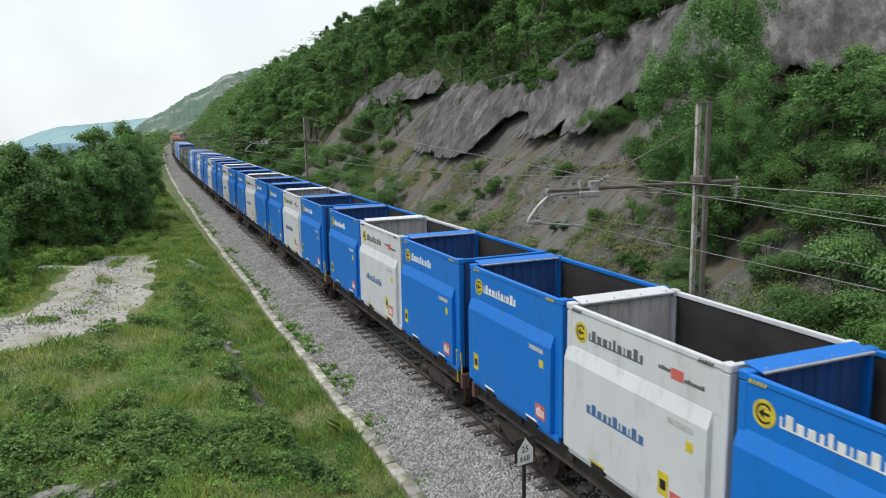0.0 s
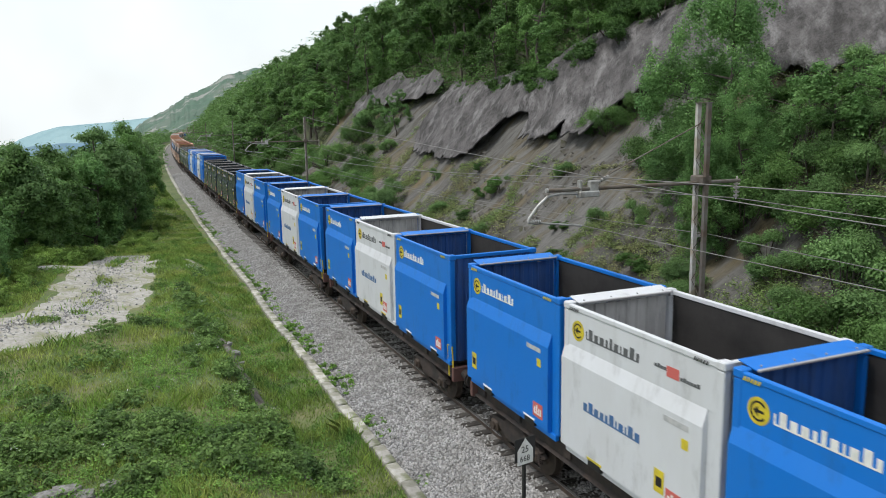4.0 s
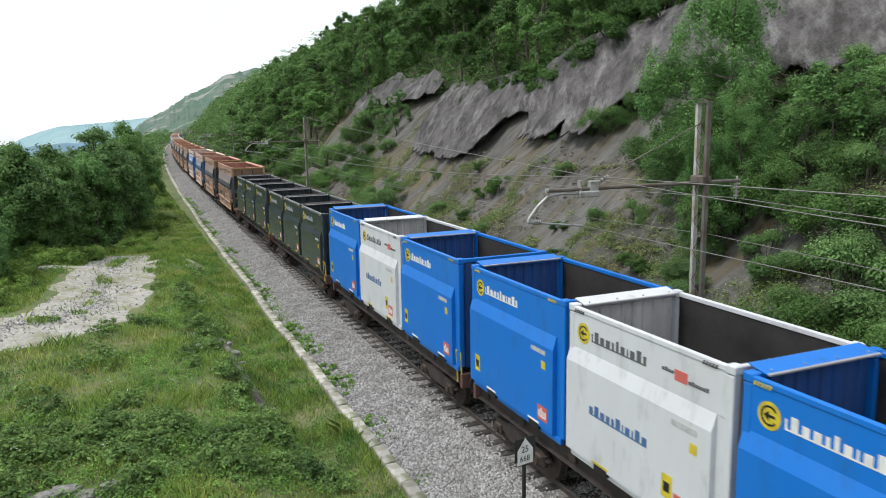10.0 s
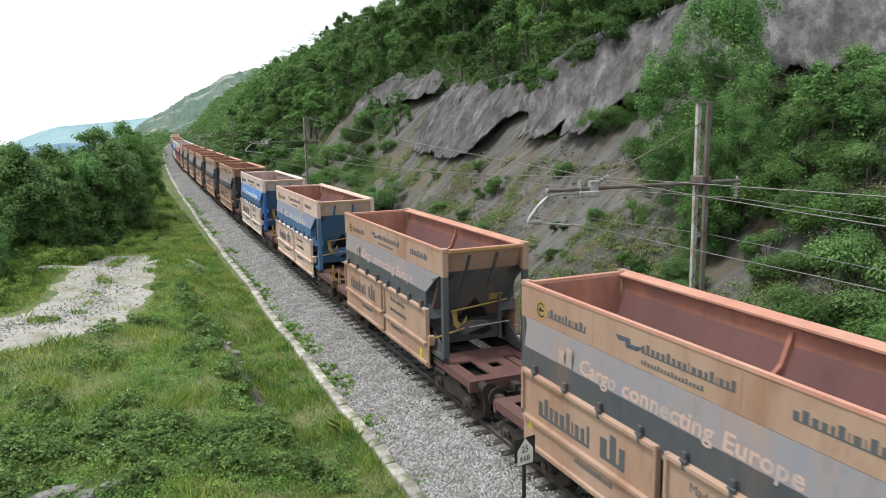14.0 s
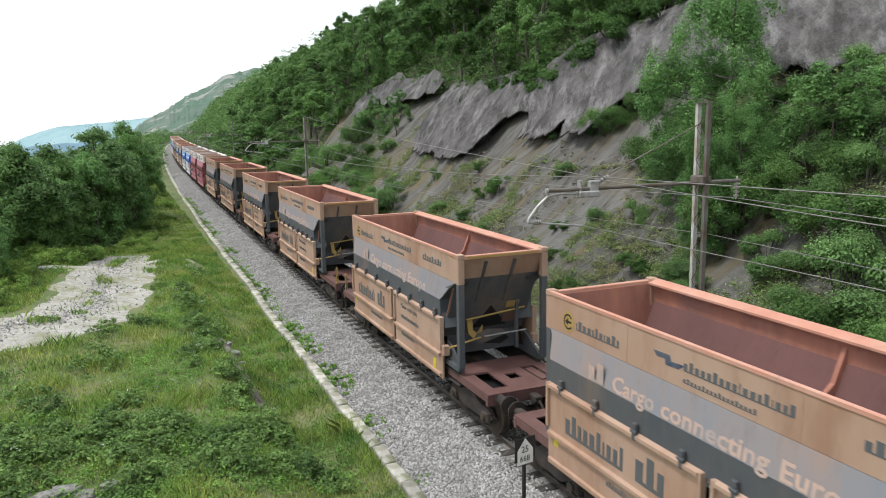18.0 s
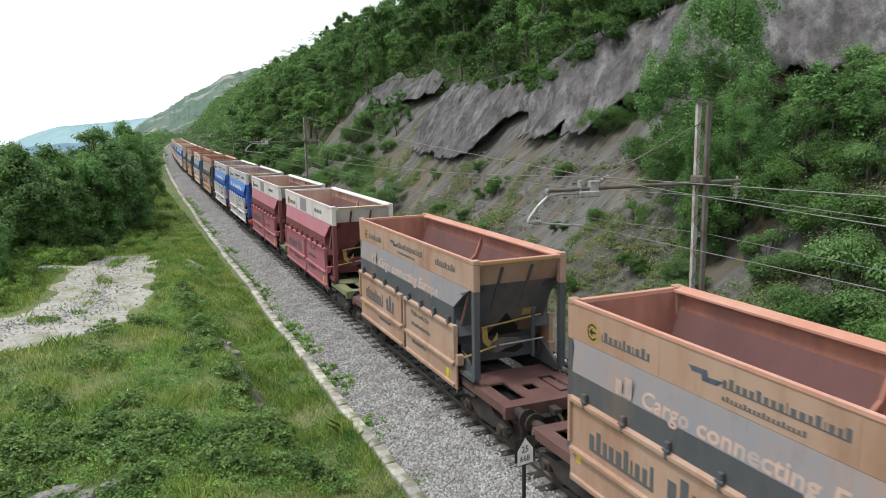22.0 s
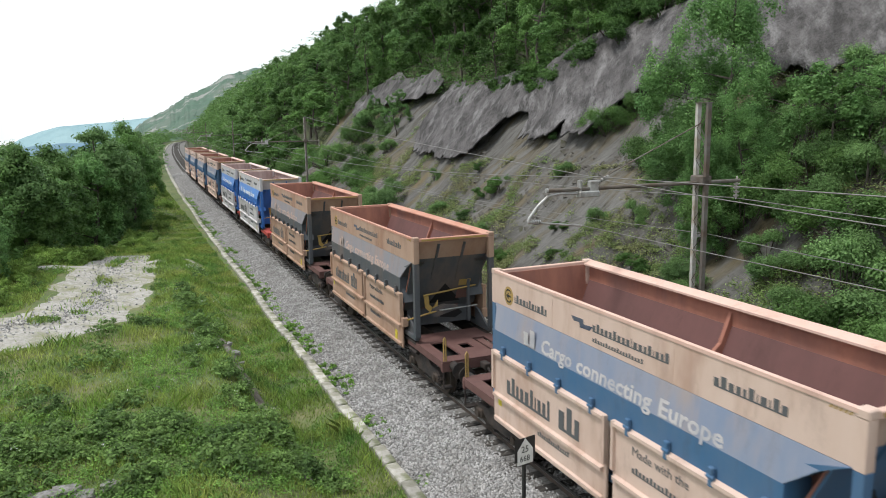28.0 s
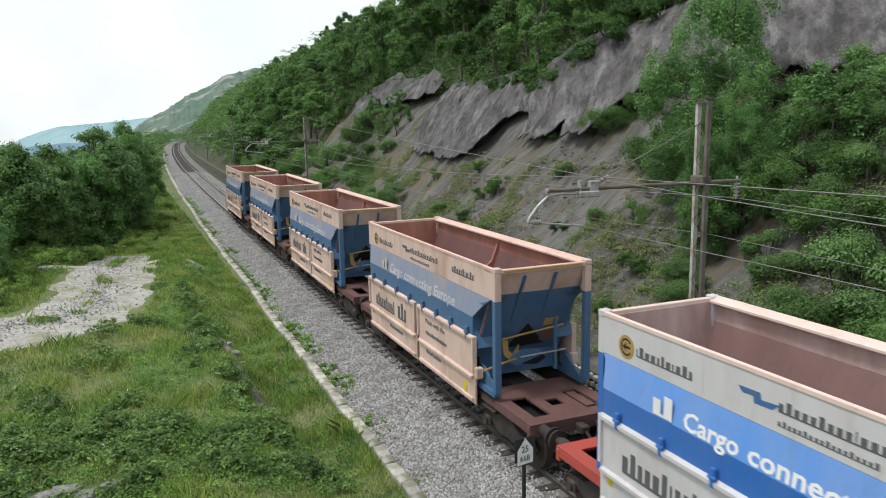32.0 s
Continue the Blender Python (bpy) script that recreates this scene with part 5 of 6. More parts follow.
def word_bars(parent, side, y, z, x, widths, h, mat, gap=0.03, dir_y=-1, name="word_mark"):
    """A brand word as one plain comb of upright bars of its size; it runs away from y along dir_y."""
    low, p = h * 0.16, y
    out = [(y, z)]
    for i, w in enumerate(widths):
        t = z + h * (1.35 if i % 4 == 1 else 1.0)
        out += [(p, t), (p + dir_y * w, t)]
        p += dir_y * w
        if i < len(widths) - 1:
            out += [(p, z + low), (p + dir_y * gap, z + low)]
            p += dir_y * gap
    out.append((p, z))
    return part(name, prism(B(), out, *sorted((x, x + side * 0.004)), "x"), mat, parent)


def coal_container(skin, inner, height, name_color, label, extra_word=None):
    """An open-topped bulk container 4.06 m long. Its base is at z = 0, its length along y."""
    e = thing("bulk_container", label, "container", group="bulk containers on the train")
    L, W, H = 4.06 / 2, 1.21, height
    up, lo = H - 0.76, H - 1.02
    for s in (-1, 1):
        panel = prism(B(), [(s * (W - 0.03), H - 0.1), (s * (W + 0.005), H - 0.1), (s * (W + 0.005), up), (s * (W - 0.03), up)], -L + 0.14, L - 0.10)
        prism(panel, [(s * (W - 0.03), up), (s * (W - 0.005), up), (s * (W - 0.005), 0.05), (s * (W - 0.03), 0.05)], -L + 0.14, -L + 0.45)
        bulgy = [(s * (W - 0.03), up), (s * (W + 0.005), up), (s * (W + 0.09), lo), (s * (W + 0.09), 0.12), (s * (W - 0.01), 0.05), (s * (W - 0.03), 0.05)]
        prism(panel, bulgy, -L + 0.30, L - 0.03)
        part("side_panel", panel, skin, e)
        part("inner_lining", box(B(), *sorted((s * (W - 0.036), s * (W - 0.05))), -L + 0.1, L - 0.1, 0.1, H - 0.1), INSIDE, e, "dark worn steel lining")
        part("top_rail", box(B(), *sorted((s * (W - 0.07), s * (W + 0.02))), -L + 0.12, L - 0.12, H - 0.098, H - 0.01, 0.012), WORN if skin is DARK else skin, e)
        part("bottom_rail", box(B(), *sorted((s * (W - 0.06), s * (W + 0.03))), -L + 0.1, L - 0.1, -0.02, 0.1, 0.012), skin, e)
        for y in (-L + 0.075, L - 0.075):
            post = part("corner_post", box(B(), *sorted((s * (W - 0.12), s * (W + 0.02))), y - 0.075, y + 0.075, 0.12, H - 0.12, 0.015), skin, e)
            for z in (H - 0.112,):
                part("corner_casting", box(B(), *sorted((s * (W - 0.15), s * (W + 0.03))), y - 0.088, y + 0.088, z, z + 0.13, 0.018), skin, post)
        for y in (-1.0, 0.9) if s < 0 else ():
            # solid black block: the fork pocket's inner shade given as colour
            part("fork_pocket", box(B(), *sorted((s * (W + 0.03), s * (W + 0.093))), y - 0.2, y + 0.2, 0.03, 0.16, 0.01), BLACK, e, "black block for a fork pocket's shaded hollow")
            part("pocket_edge", box(B(), *sorted((s * (W + 0.05), s * (W + 0.10))), y - 0.22, y + 0.22, 0.162, 0.20), YELLOW if skin is not BLUE else WHITE_MARK, e)
        x = s * (W + 0.091)
        if s > 0:
            continue
        round_logo(e, s, s * -1.58, H - 0.45, s * (W + 0.006), 0.19)
        word_bars(e, s, s * -1.33, H - 0.54, s * (W + 0.006), [0.035, 0.11, 0.11, 0.115, 0.06, 0.07, 0.11, 0.035, 0.115, 0.11, 0.07], 0.15, name_color, 0.056, s)
        # warning plates, tables and small signs on the lower panel
        f = s
        py = 0.72 if skin is WHITE else -1.72
        if skin is not DARK:
            plate = mark("hazard_plate", e, s, *sorted((f * py, f * (py + 0.24))), 0.42, 0.80, x, YELLOW, "yellow plate with black writing")
            word_bars(plate, s, f * (py + 0.05), 0.52, x - 0.003, [0.14], 0.16, BLACK, 0.03, f, "plate_sign")
        ty = 1.0 if skin is WHITE else 1.16
        table = mark("data_table", e, s, *sorted((f * ty, f * (ty + 0.38))), 0.28, 0.58, x, RED_MARK, "red printed table")
        word_bars(table, s, f * (ty + 0.05), 0.34, x - 0.003, [0.05, 0.05, 0.04, 0.05], 0.14, SIGN_WHITE, 0.03, f, "table_print")
        mark("number_bar", e, s, *sorted((f * 0.9, f * 1.45)), H - 1.20, H - 1.11, x, FAINT_MARK)
        mark("small_plate", e, s, *sorted((f * 1.31, f * 1.46)), H - 1.49, H - 1.33, x, YELLOW)
        for y0 in (1.42, -1.86):
            stripe = B()
            for i in range(5):
                y = f * (y0 + 0.062 * i)
                prism(stripe, [(y, H - 0.11), (y - 0.035, H - 0.11), (y - 0.065, H - 0.05), (y - 0.03, H - 0.05)], *sorted((s * (W + 0.021), s * (W + 0.025))), "x")
            part("warning_stripes", stripe, YELLOW if skin is not WHITE else BLACK, e)
        if extra_word:
            word_bars(e, s, f * -1.25, 1.02, x, [0.11, 0.12, 0.12, 0.1, 0.07, 0.12, 0.035, 0.12, 0.035, 0.12, 0.12], 0.15, extra_word, 0.052, f, "second_word_mark")
            mark("red_emblem", e, s, *sorted((f * 0.84, f * 1.12)), H - 0.54, H - 0.37, s * (W + 0.006), RED_MARK)
            word_bars(e, s, f * 0.55, H - 0.46, s * (W + 0.006), [0.06] * 4, 0.05, GREY_MARK, 0.012, f, "emblem_line")
            word_bars(e, s, f * 1.14, H - 0.52, s * (W + 0.006), [0.06] * 6, 0.05, GREY_MARK, 0.012, f, "emblem_line")
    for s in (-1, 1):
        y = s * (L - 0.06)
        bm = B()
        n = 9
        pts_out, pts_in = [], []
        for i in range(n):
            x0 = -W + 0.12 + (2 * W - 0.24) * i / n
            w = (2 * W - 0.24) / n
            for dx, dy in ((0.0, 0.0), (0.3, 0.0), (0.42, 0.04), (0.88, 0.04)):
                pts_out.append((x0 + dx * w, y + s * (dy - 0.02)))
                pts_in.append((x0 + dx * w, y + s * (dy - 0.035)))
        prism(bm, pts_out + pts_in[::-1], 0.08, H - 0.1, "z")
        part("end_wall", bm, inner, e, "ribbed steel end wall")
        part("end_rail", box(B(), -W + 0.1, W - 0.1, *sorted((y - s * 0.05, y + s * 0.05)), H - 0.09, H + 0.0, 0.012), skin, e)
    # a sloping guard plate over the far end's rim
    y = L - 0.06
    part("guard_plate", prism(B(), [(y + 0.16, H + 0.05), (y + 0.17, H + 0.065), (y - 0.16, H + 0.005), (y - 0.16, H - 0.012)], -W + 0.16, W - 0.16, "x"), INSIDE if skin is DARK else skin, e, "sloping plate with bolts")
    part("guard_edge", box(B(), -W + 0.17, W - 0.17, y - 0.205, y - 0.155, H - 0.02, H + 0.012, 0.006), PALE_RIM, e, "bare worn steel edge")
    for i in range(4):
        part("bolt", rod(B(), (-W + 0.3 + i * 0.6, y - 0.10, H + 0.012), (-W + 0.3 + i * 0.6, y - 0.105, H + 0.04), 0.014, 6), PALE_RIM, e)
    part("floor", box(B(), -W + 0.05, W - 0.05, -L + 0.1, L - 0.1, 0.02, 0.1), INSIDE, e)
    return e


def wheelset(parent, y):
    bm = rod(B(), (-0.9, 0, 0), (0.9, 0, 0), 0.08, 10)
    for s in (-1, 1):
        rod(bm, (s * 0.69, 0, 0), (s * 0.82, 0, 0), 0.46, 28)
        rod(bm, (s * 0.665, 0, 0), (s * 0.69, 0, 0), 0.49, 28)
        rod(bm, (s * 0.80, 0, 0), (s * 0.835, 0, 0), 0.30, 20, 0.36)
        for i in range(6):
            a = i * math.pi / 3
            rod(bm, (s * 0.815, 0.2 * math.cos(a), 0.2 * math.sin(a)), (s * 0.845, 0.2 * math.cos(a), 0.2 * math.sin(a)), 0.03, 6)
    return part("wheelset", bm, WHEEL, parent, "steel wheels on their axle", Matrix.Translation((0, y, 0.46)))


def bogie(parent, y):
    for s in (-1, 1):
        x = s * 1.0
        out = [(-1.25, 0.50), (-1.05, 0.66), (-0.5, 0.70), (-0.3, 0.82), (0.3, 0.82), (0.5, 0.70), (1.05, 0.66), (1.25, 0.50), (1.05, 0.44), (0.75, 0.50), (0.45, 0.34), (-0.45, 0.34), (-0.75, 0.50), (-1.05, 0.44)]
        part("bogie_frame", prism(B(), [(y + a, b) for a, b in out], x - 0.06, x + 0.06, "x"), UNDER, parent)
        for d in (-0.9, 0.9):
            box_bm = box(B(), x - 0.12, x + 0.12, y + d - 0.15, y + d + 0.15, 0.34, 0.58, 0.03)
            rod(box_bm, (x + s * 0.1, y + d, 0.46), (x + s * 0.17, y + d, 0.46), 0.10, 14)
            part("axle_box", box_bm, WHEEL, parent)
            for q in (-0.22 if d < 0 else 0.22,):
                sp = B()
                for i in range(6):
                    rod(sp, (x + s * 0.05, y + d + q, 0.36 + i * 0.045), (x + s * 0.05, y + d + q, 0.385 + i * 0.045), 0.062, 10)
                part("spring", sp, UNDER, parent)
    part("bolster", box(B(), -0.95, 0.95, y - 0.2, y + 0.2, 0.55, 0.82, 0.03), UNDER, parent)
    for d in (-0.9, 0.9):
        wheelset(parent, y + d)


def buffers(parent, y, s, mat=UNDER):
    for x in (-0.87, 0.87):
        bm = rod(B(), (x, y, 1.0), (x, y + s * 0.30, 1.0), 0.12, 14)
        rod(bm, (x, y + s * 0.30, 1.0), (x, y + s * 0.42, 1.0), 0.085, 12)
        rod(bm, (x, y + s * 0.42, 1.0), (x, y + s * 0.46, 1.0), 0.22, 16)
        part("buffer", bm, mat, parent)
    bm = box(B(), -0.1, 0.1, *sorted((y, y + s * 0.3)), 0.86, 1.02, 0.02)
    tube(bm, [(0, y + s * 0.25, 0.92), (0.02, y + s * 0.42, 0.82), (0, y + s * 0.5, 0.7)], 0.035)
    tube(bm, [(0.45, y, 0.95), (0.42, y + s * 0.25, 0.75), (0.35, y + s * 0.45, 0.7)], 0.025)
    tube(bm, [(-0.45, y, 0.95), (-0.42, y + s * 0.25, 0.72), (-0.35, y + s * 0.45, 0.7)], 0.025)
    part("coupling", bm, UNDER, parent)


def flat_wagon():
    """The low dark container wagon under the bulk containers, 12.6 m over its frame."""
    e = thing("flat_wagon", "dark brown steel container flat wagon on two bogies", "rail wagon", group="wagons of the train")
    for s in (-1, 1):
        part("side_sill", prism(B(), [(s * 1.02, 1.22), (s * 1.14, 1.22), (s * 1.14, 1.18), (s * 1.05, 1.16), (s * 1.05, 0.90), (s * 1.14, 0.86), (s * 1.02, 0.86)], -6.18, 6.18), UNDER, e)
        part("headstock", box(B(), -1.2, 1.2, *sorted((s * 6.18, s * 6.30)), 0.82, 1.2, 0.02), DECK_RED, e, "rusty red end beam")
        buffers(e, s * 6.30, s)
        bogie(e, s * 4.3)
    part("centre_sill", box(B(), -0.28, 0.28, -6.18, 6.18, 0.7, 1.18, 0.02), UNDER, e)
    for y in (-5.8, -4.1, -2.1, 0.0, 2.1, 4.1, 5.8):
        part("cross_beam", box(B(), -1.1, 1.1, y - 0.12, y + 0.12, 0.95, 1.2, 0.01), UNDER, e)
    part("brake_rod", tube(B(), [(-0.9, -3.0, 0.72), (-0.9, 3.0, 0.72)], 0.03), UNDER, e)
    part("air_tank", rod(B(), (-0.62, -0.6, 0.66), (-0.62, 0.7, 0.66), 0.18, 16), UNDER, e)
    hand = tube(B(), [(-1.16, -6.23, 0.9), (-1.2, -6.25, 1.75), (-1.2, -5.98, 1.75), (-1.16, -5.95, 0.9)], 0.022)
    part("grab_rail", hand, YELLOW, e, "yellow grab rail")
    return e


def slab(bm, quad, shift):
    """A plate: a polygon in space and its copy moved by shift."""
    o = [bm.verts.new(p) for p in quad]
    i = [bm.verts.new(Vector(p) + Vector(shift)) for p in quad]
    n = len(quad)
    fs = [bm.faces.new(o), bm.faces.new(i[::-1])] + [bm.faces.new((o[k], o[(k + 1) % n], i[(k + 1) % n], i[k])) for k in range(n)]
    bmesh.ops.recalc_face_normals(bm, faces=fs)
    return bm


def hopper_container(kit, label, words=True):
    """A 30 foot ore container: open top, a hopper end between two posts, two hinged flaps a side. Base at z = 0."""
    top, mid, low, door, post_up, post_lo, rim, word, letters, inner = kit
    e = thing("ore_container", label, "container", group="ore containers on the train")
    L, W, H = 9.17 / 2, 1.25, 2.97
    z1, z2, z3, zb = H - 0.72, 1.68, 1.24, -0.42
    bulge = 0.085
    yel = YELLOW if low is DEEP_BLUE else DULL_YELLOW

    def skin_x(s, z):
        return s * (W + bulge * max(0.0, min(1.0, (z1 - z) / (z1 - z2))))

    def run(q, z):
        return q * (L - 0.06) - q * (H - 0.13 - z) * (0.52 if q < 0 else 0.06)
    for s in (-1, 1):
        a, b = s * W, s * (W - 0.05)
        part("upper_side", box(B(), *sorted((a, b)), -L + 0.14, L - 0.14, z1, H - 0.05, 0.008), top, e, "pale upper side sheet")
        for y in (-1.39, 2.05) if s < 0 else ():
            part("side_seam", box(B(), *sorted((a, a + s * 0.006)), y - 0.012, y + 0.012, z1 + 0.01, H - 0.06), door, e)
        outl = [(-L + 0.16, z1), (-L + 0.55, z1 - 0.20), (-L + 0.90, z1 - 0.48), (-L + 1.02, z2), (L - 0.28, z2), (L - 0.24, z1 - 0.12), (L - 0.16, z1)]
        part("middle_side", slab(B(), [(skin_x(s, z), y, z) for y, z in outl], (-s * 0.05, 0, 0)), mid, e, "sloping middle side sheet")
        part("hinge_side", box(B(), *sorted((s * (W + bulge), s * (W + bulge - 0.06))), -L + 1.0, L - 0.28, z3 - 0.1, z2, 0.006), low, e)
        prof = [(-L + 0.16, z1), (-L + 0.55, z1 - 0.21), (-L + 0.91, z1 - 0.49), (-L + 1.03, z2), (-L + 1.0, z3 + 0.1), (-L + 0.82, z3 - 0.28), (-L + 1.5, z3 - 0.28), (-L + 1.5, z1 - 0.45)]
        part("side_end_plate", prism(B(), prof, *sorted((s * (W + bulge - 0.055), s * (W - 0.42))), "x"), low, e)
        for q in (-1, 1):
            y0, y1 = (-L + 0.86, -0.09) if q < 0 else (0.09, L - 0.26)
            x0 = s * (W + 0.10)
            bm = box(B(), *sorted((x0, x0 - s * 0.06)), y0, y1, zb, z3, 0.012)
            for y in (y0 + 0.035, y1 - 0.035):
                box(bm, *sorted((x0 - s * 0.01, x0 + s * 0.065)), y - 0.035, y + 0.035, 0.36, z3 - 0.004, 0.008)
            flap = part("side_flap", bm, door, e, "hinged discharge flap with pressed ribs")
            for z, d in ((z3 - 0.05, 0.07), (0.25, 0.075), (-0.30, 0.05)):
                part("rib", prism(B(), [(x0 - s * 0.01, z + 0.045), (x0 + s * d, z + 0.02), (x0 + s * d, z - 0.04), (x0 - s * 0.01, z - 0.09)], y0 + 0.075, y1 - 0.075), door, flap)
            if s < 0:
                for i in range(4):
                    y = y0 + (y1 - y0) * (0.10 + 0.26 * i)
                    hb = box(B(), *sorted((x0 - s * 0.0, x0 + s * 0.075)), y - 0.045, y + 0.045, z3 - 0.12, z3 + 0.17, 0.012)
                    rod(hb, (x0 + s * 0.06, y - 0.07, z3 + 0.03), (x0 + s * 0.06, y + 0.07, z3 + 0.03), 0.03, 8)
                    part("hinge", hb, low, e)
        part("flap_latch", box(B(), *sorted((s * (W - 0.05), s * (W + 0.13))), -L + 0.70, -L + 0.85, 0.25, 0.52, 0.02), door, e)
        part("top_rail", prism(B(), [(s * (W + 0.015), H - 0.06), (s * (W + 0.015), H - 0.005), (s * (W - 0.06), H), (s * (W - 0.20), H - 0.07), (s * (W - 0.20), H - 0.11), (s * (W - 0.06), H - 0.07)], -L + 0.12, L - 0.12), rim, e, "dusty red top rail")
        zt = H - 0.46
        part("inner_slope", slab(B(), [(s * (W - 0.06), run(-1, zt) + 0.02, zt), (s * (W - 0.06), run(1, zt) - 0.02, zt), (s * 0.44, run(1, 0.75) - 0.02, 0.75), (s * 0.44, run(-1, 0.75) + 0.02, 0.75)], (-s * 0.015, 0, 0.0)), PALE_SHADED if inner is PALE_ORE else ORE_SHADED, e, "ore-stained plum-brown sloping inner wall, darkened for depth shade")
        part("inner_side", box(B(), *sorted((s * (W - 0.052), s * (W - 0.07))), -L + 0.15, L - 0.15, H - 0.50, H - 0.09), inner, e, "ore-stained red inner wall")
        part("base_rail", box(B(), *sorted((s * (W - 0.02), s * (W - 0.16))), -L + 0.1, L - 0.1, -0.02, 0.12, 0.01), low, e)
        for q in (-1, 1):
            y = q * (L - 0.075)
            p = part("corner_post", box(B(), *sorted((s * (W - 0.16), s * W)), y - 0.075, y + 0.075, 0.08, z1 - 0.02, 0.01), post_lo, e)
            part("post_head", box(B(), *sorted((s * (W - 0.165), s * (W + 0.004))), y - 0.08, y + 0.08, z1 - 0.02, H - 0.11, 0.01), post_up, p)
            part("corner_casting", box(B(), *sorted((s * (W - 0.175), s * (W + 0.012))), y - 0.09, y + 0.09, H - 0.112, H + 0.012, 0.018), post_up, p)
    for q in (-1, 1):
        y = q * (L - 0.06)
        part("end_rail", box(B(), -W + 0.16, W - 0.16, *sorted((y - q * 0.05, y + q * 0.06)), H - 0.13, H - 0.03, 0.012), rim, e)
        zl = 0.62
        for nm, za, zc, mt in (("end_sheet_upper", z1 + 0.05, H - 0.12, top), ("end_sheet_lower", zl, z1 + 0.05, low)):
            part(nm, prism(B(), [(run(q, za), za), (run(q, zc), zc), (run(q, zc) - q * 0.04, zc), (run(q, za) - q * 0.04, za)], -W + 0.10, W - 0.10, "x"), mt, e)
        part("end_lining", prism(B(), [(run(q, zl) - q * 0.05, zl), (run(q, H - 0.1) - q * 0.05, H - 0.1), (run(q, H - 0.1) - q * 0.07, H - 0.1), (run(q, zl) - q * 0.07, zl)], -W + 0.07, W - 0.07, "x"), inner, e, "ore-stained red inner wall")
    q = -1
    part("end_stripe", box(B(), -W + 0.24, W - 0.24, -L - 0.006, -L + 0.002, H - 0.105, H - 0.055), yel, e, "worn yellow warning strip")
    for x in (-0.45, 0.35):
        part("end_rib", prism(B(), [(run(q, 1.55), 1.55), (run(q, 2.75), 2.75), (run(q, 2.75) + q * 0.07, 2.75), (run(q, 1.55) + q * 0.03, 1.55)], x - 0.03, x + 0.03, "x"), low, e)
    part("end_post", box(B(), 0.72, 0.80, run(q, 1.5) - 0.02, run(q, 1.5) + 0.06, 0.2, 1.5), low, e)
    yl = run(q, 0.62)
    part("lower_end_plate", box(B(), -W + 0.2, W - 0.2, yl, yl + 0.04, 0.10, 0.64), low, e)
    # lever, bars and plates; the sloping sheet's openings are black plates, their shade painted
    tri = [(-0.42, 0.78), (0.62, 0.78), (0.02, 1.42)]
    part("dark_opening", slab(B(), [(x, run(q, z) - 0.012, z) for x, z in tri], (0, -0.012, 0)), BLACK, e, "black plate for a triangular opening's shade")
    part("low_opening", prism(B(), [(0.0, 0.30), (0.5, 0.22), (0.75, 0.36), (0.6, 0.50), (0.2, 0.55), (0.0, 0.48)], yl - 0.02, yl - 0.012), BLACK, e, "black plate for an oval opening's shade")
    ly = run(q, 1.0) - 0.22
    lever = prism(B(), [(-0.66, 1.10), (-0.52, 1.12), (-0.50, 0.82), (-0.38, 0.70), (-0.22, 0.92), (-0.24, 0.62), (-0.44, 0.54), (-0.62, 0.72)], ly, ly + 0.05)
    part("lock_lever", lever, yel, e, "dirty yellow lock lever")
    part("lever_shell", prism(B(), [(-0.4, 0.70), (-0.1, 0.80), (0.35, 0.74), (0.5, 0.62), (0.0, 0.5), (-0.3, 0.42), (-0.5, 0.52)], ly - 0.03, ly + 0.02), low, e)
    part("yellow_bar", tube(B(), [(-0.7, ly - 0.05, 1.12), (W - 0.25, ly - 0.02, 1.28)], 0.026), yel, e)
    part("lower_bar", tube(B(), [(-W - 0.05, ly - 0.3, 0.52), (-0.3, ly - 0.02, 0.60)], 0.026), yel, e)
    part("cross_bar", tube(B(), [(-0.2, ly - 0.05, 0.62), (W - 0.2, ly - 0.05, 0.66)], 0.02), GALV, e)
    part("end_sign", slab(B(), [(x, run(q, z) - 0.02, z) for x, z in ((0.46, 1.30), (0.84, 1.30), (0.84, 1.50), (0.46, 1.50))], (0, -0.008, 0)), yel, e, "worn yellow plate")
    part("end_table", slab(B(), [(x, run(q, z) - 0.02, z) for x, z in ((0.46, 0.86), (0.84, 0.86), (0.84, 1.16), (0.46, 1.16))], (0, -0.008, 0)), FADED_TABLE, e, "faded red printed table")
    for s in (-1, 1):
        part("side_brace", prism(B(), [(-L + 0.16, 0.1), (-L + 1.0, 0.1), (-L + 1.0, 0.55), (-L + 0.8, 0.5)], *sorted((s * (W - 0.10), s * (W - 0.16))), "x"), post_lo, e)
    part("cross_tie", prism(B(), [(-W + 0.08, H - 0.9), (-W + 0.08, H - 0.2), (-W + 0.3, H - 0.75), (0, H - 1.5), (W - 0.3, H - 0.75), (W - 0.08, H - 0.2), (W - 0.08, H - 0.9), (0, H - 1.7)], -0.04, 0.04), inner, e, "ore-stained cross brace")
    part("floor", box(B(), -0.6, 0.6, -L + 1.2, L - 0.3, 0.62, 0.76), PALE_SHADED if inner is PALE_ORE else ORE_SHADED, e)
    for s in (-1, 1):
        f = s
        x = s * (W + 0.001)
        if s > 0:
            continue
        round_logo(e, s, f * -3.80, H - 0.45, x, 0.20, DULL_YELLOW)
        word_bars(e, s, f * -3.54, H - 0.54, x, [0.03, 0.09, 0.09, 0.095, 0.05, 0.06, 0.09, 0.03, 0.095, 0.09, 0.06], 0.13, word, 0.05, f)
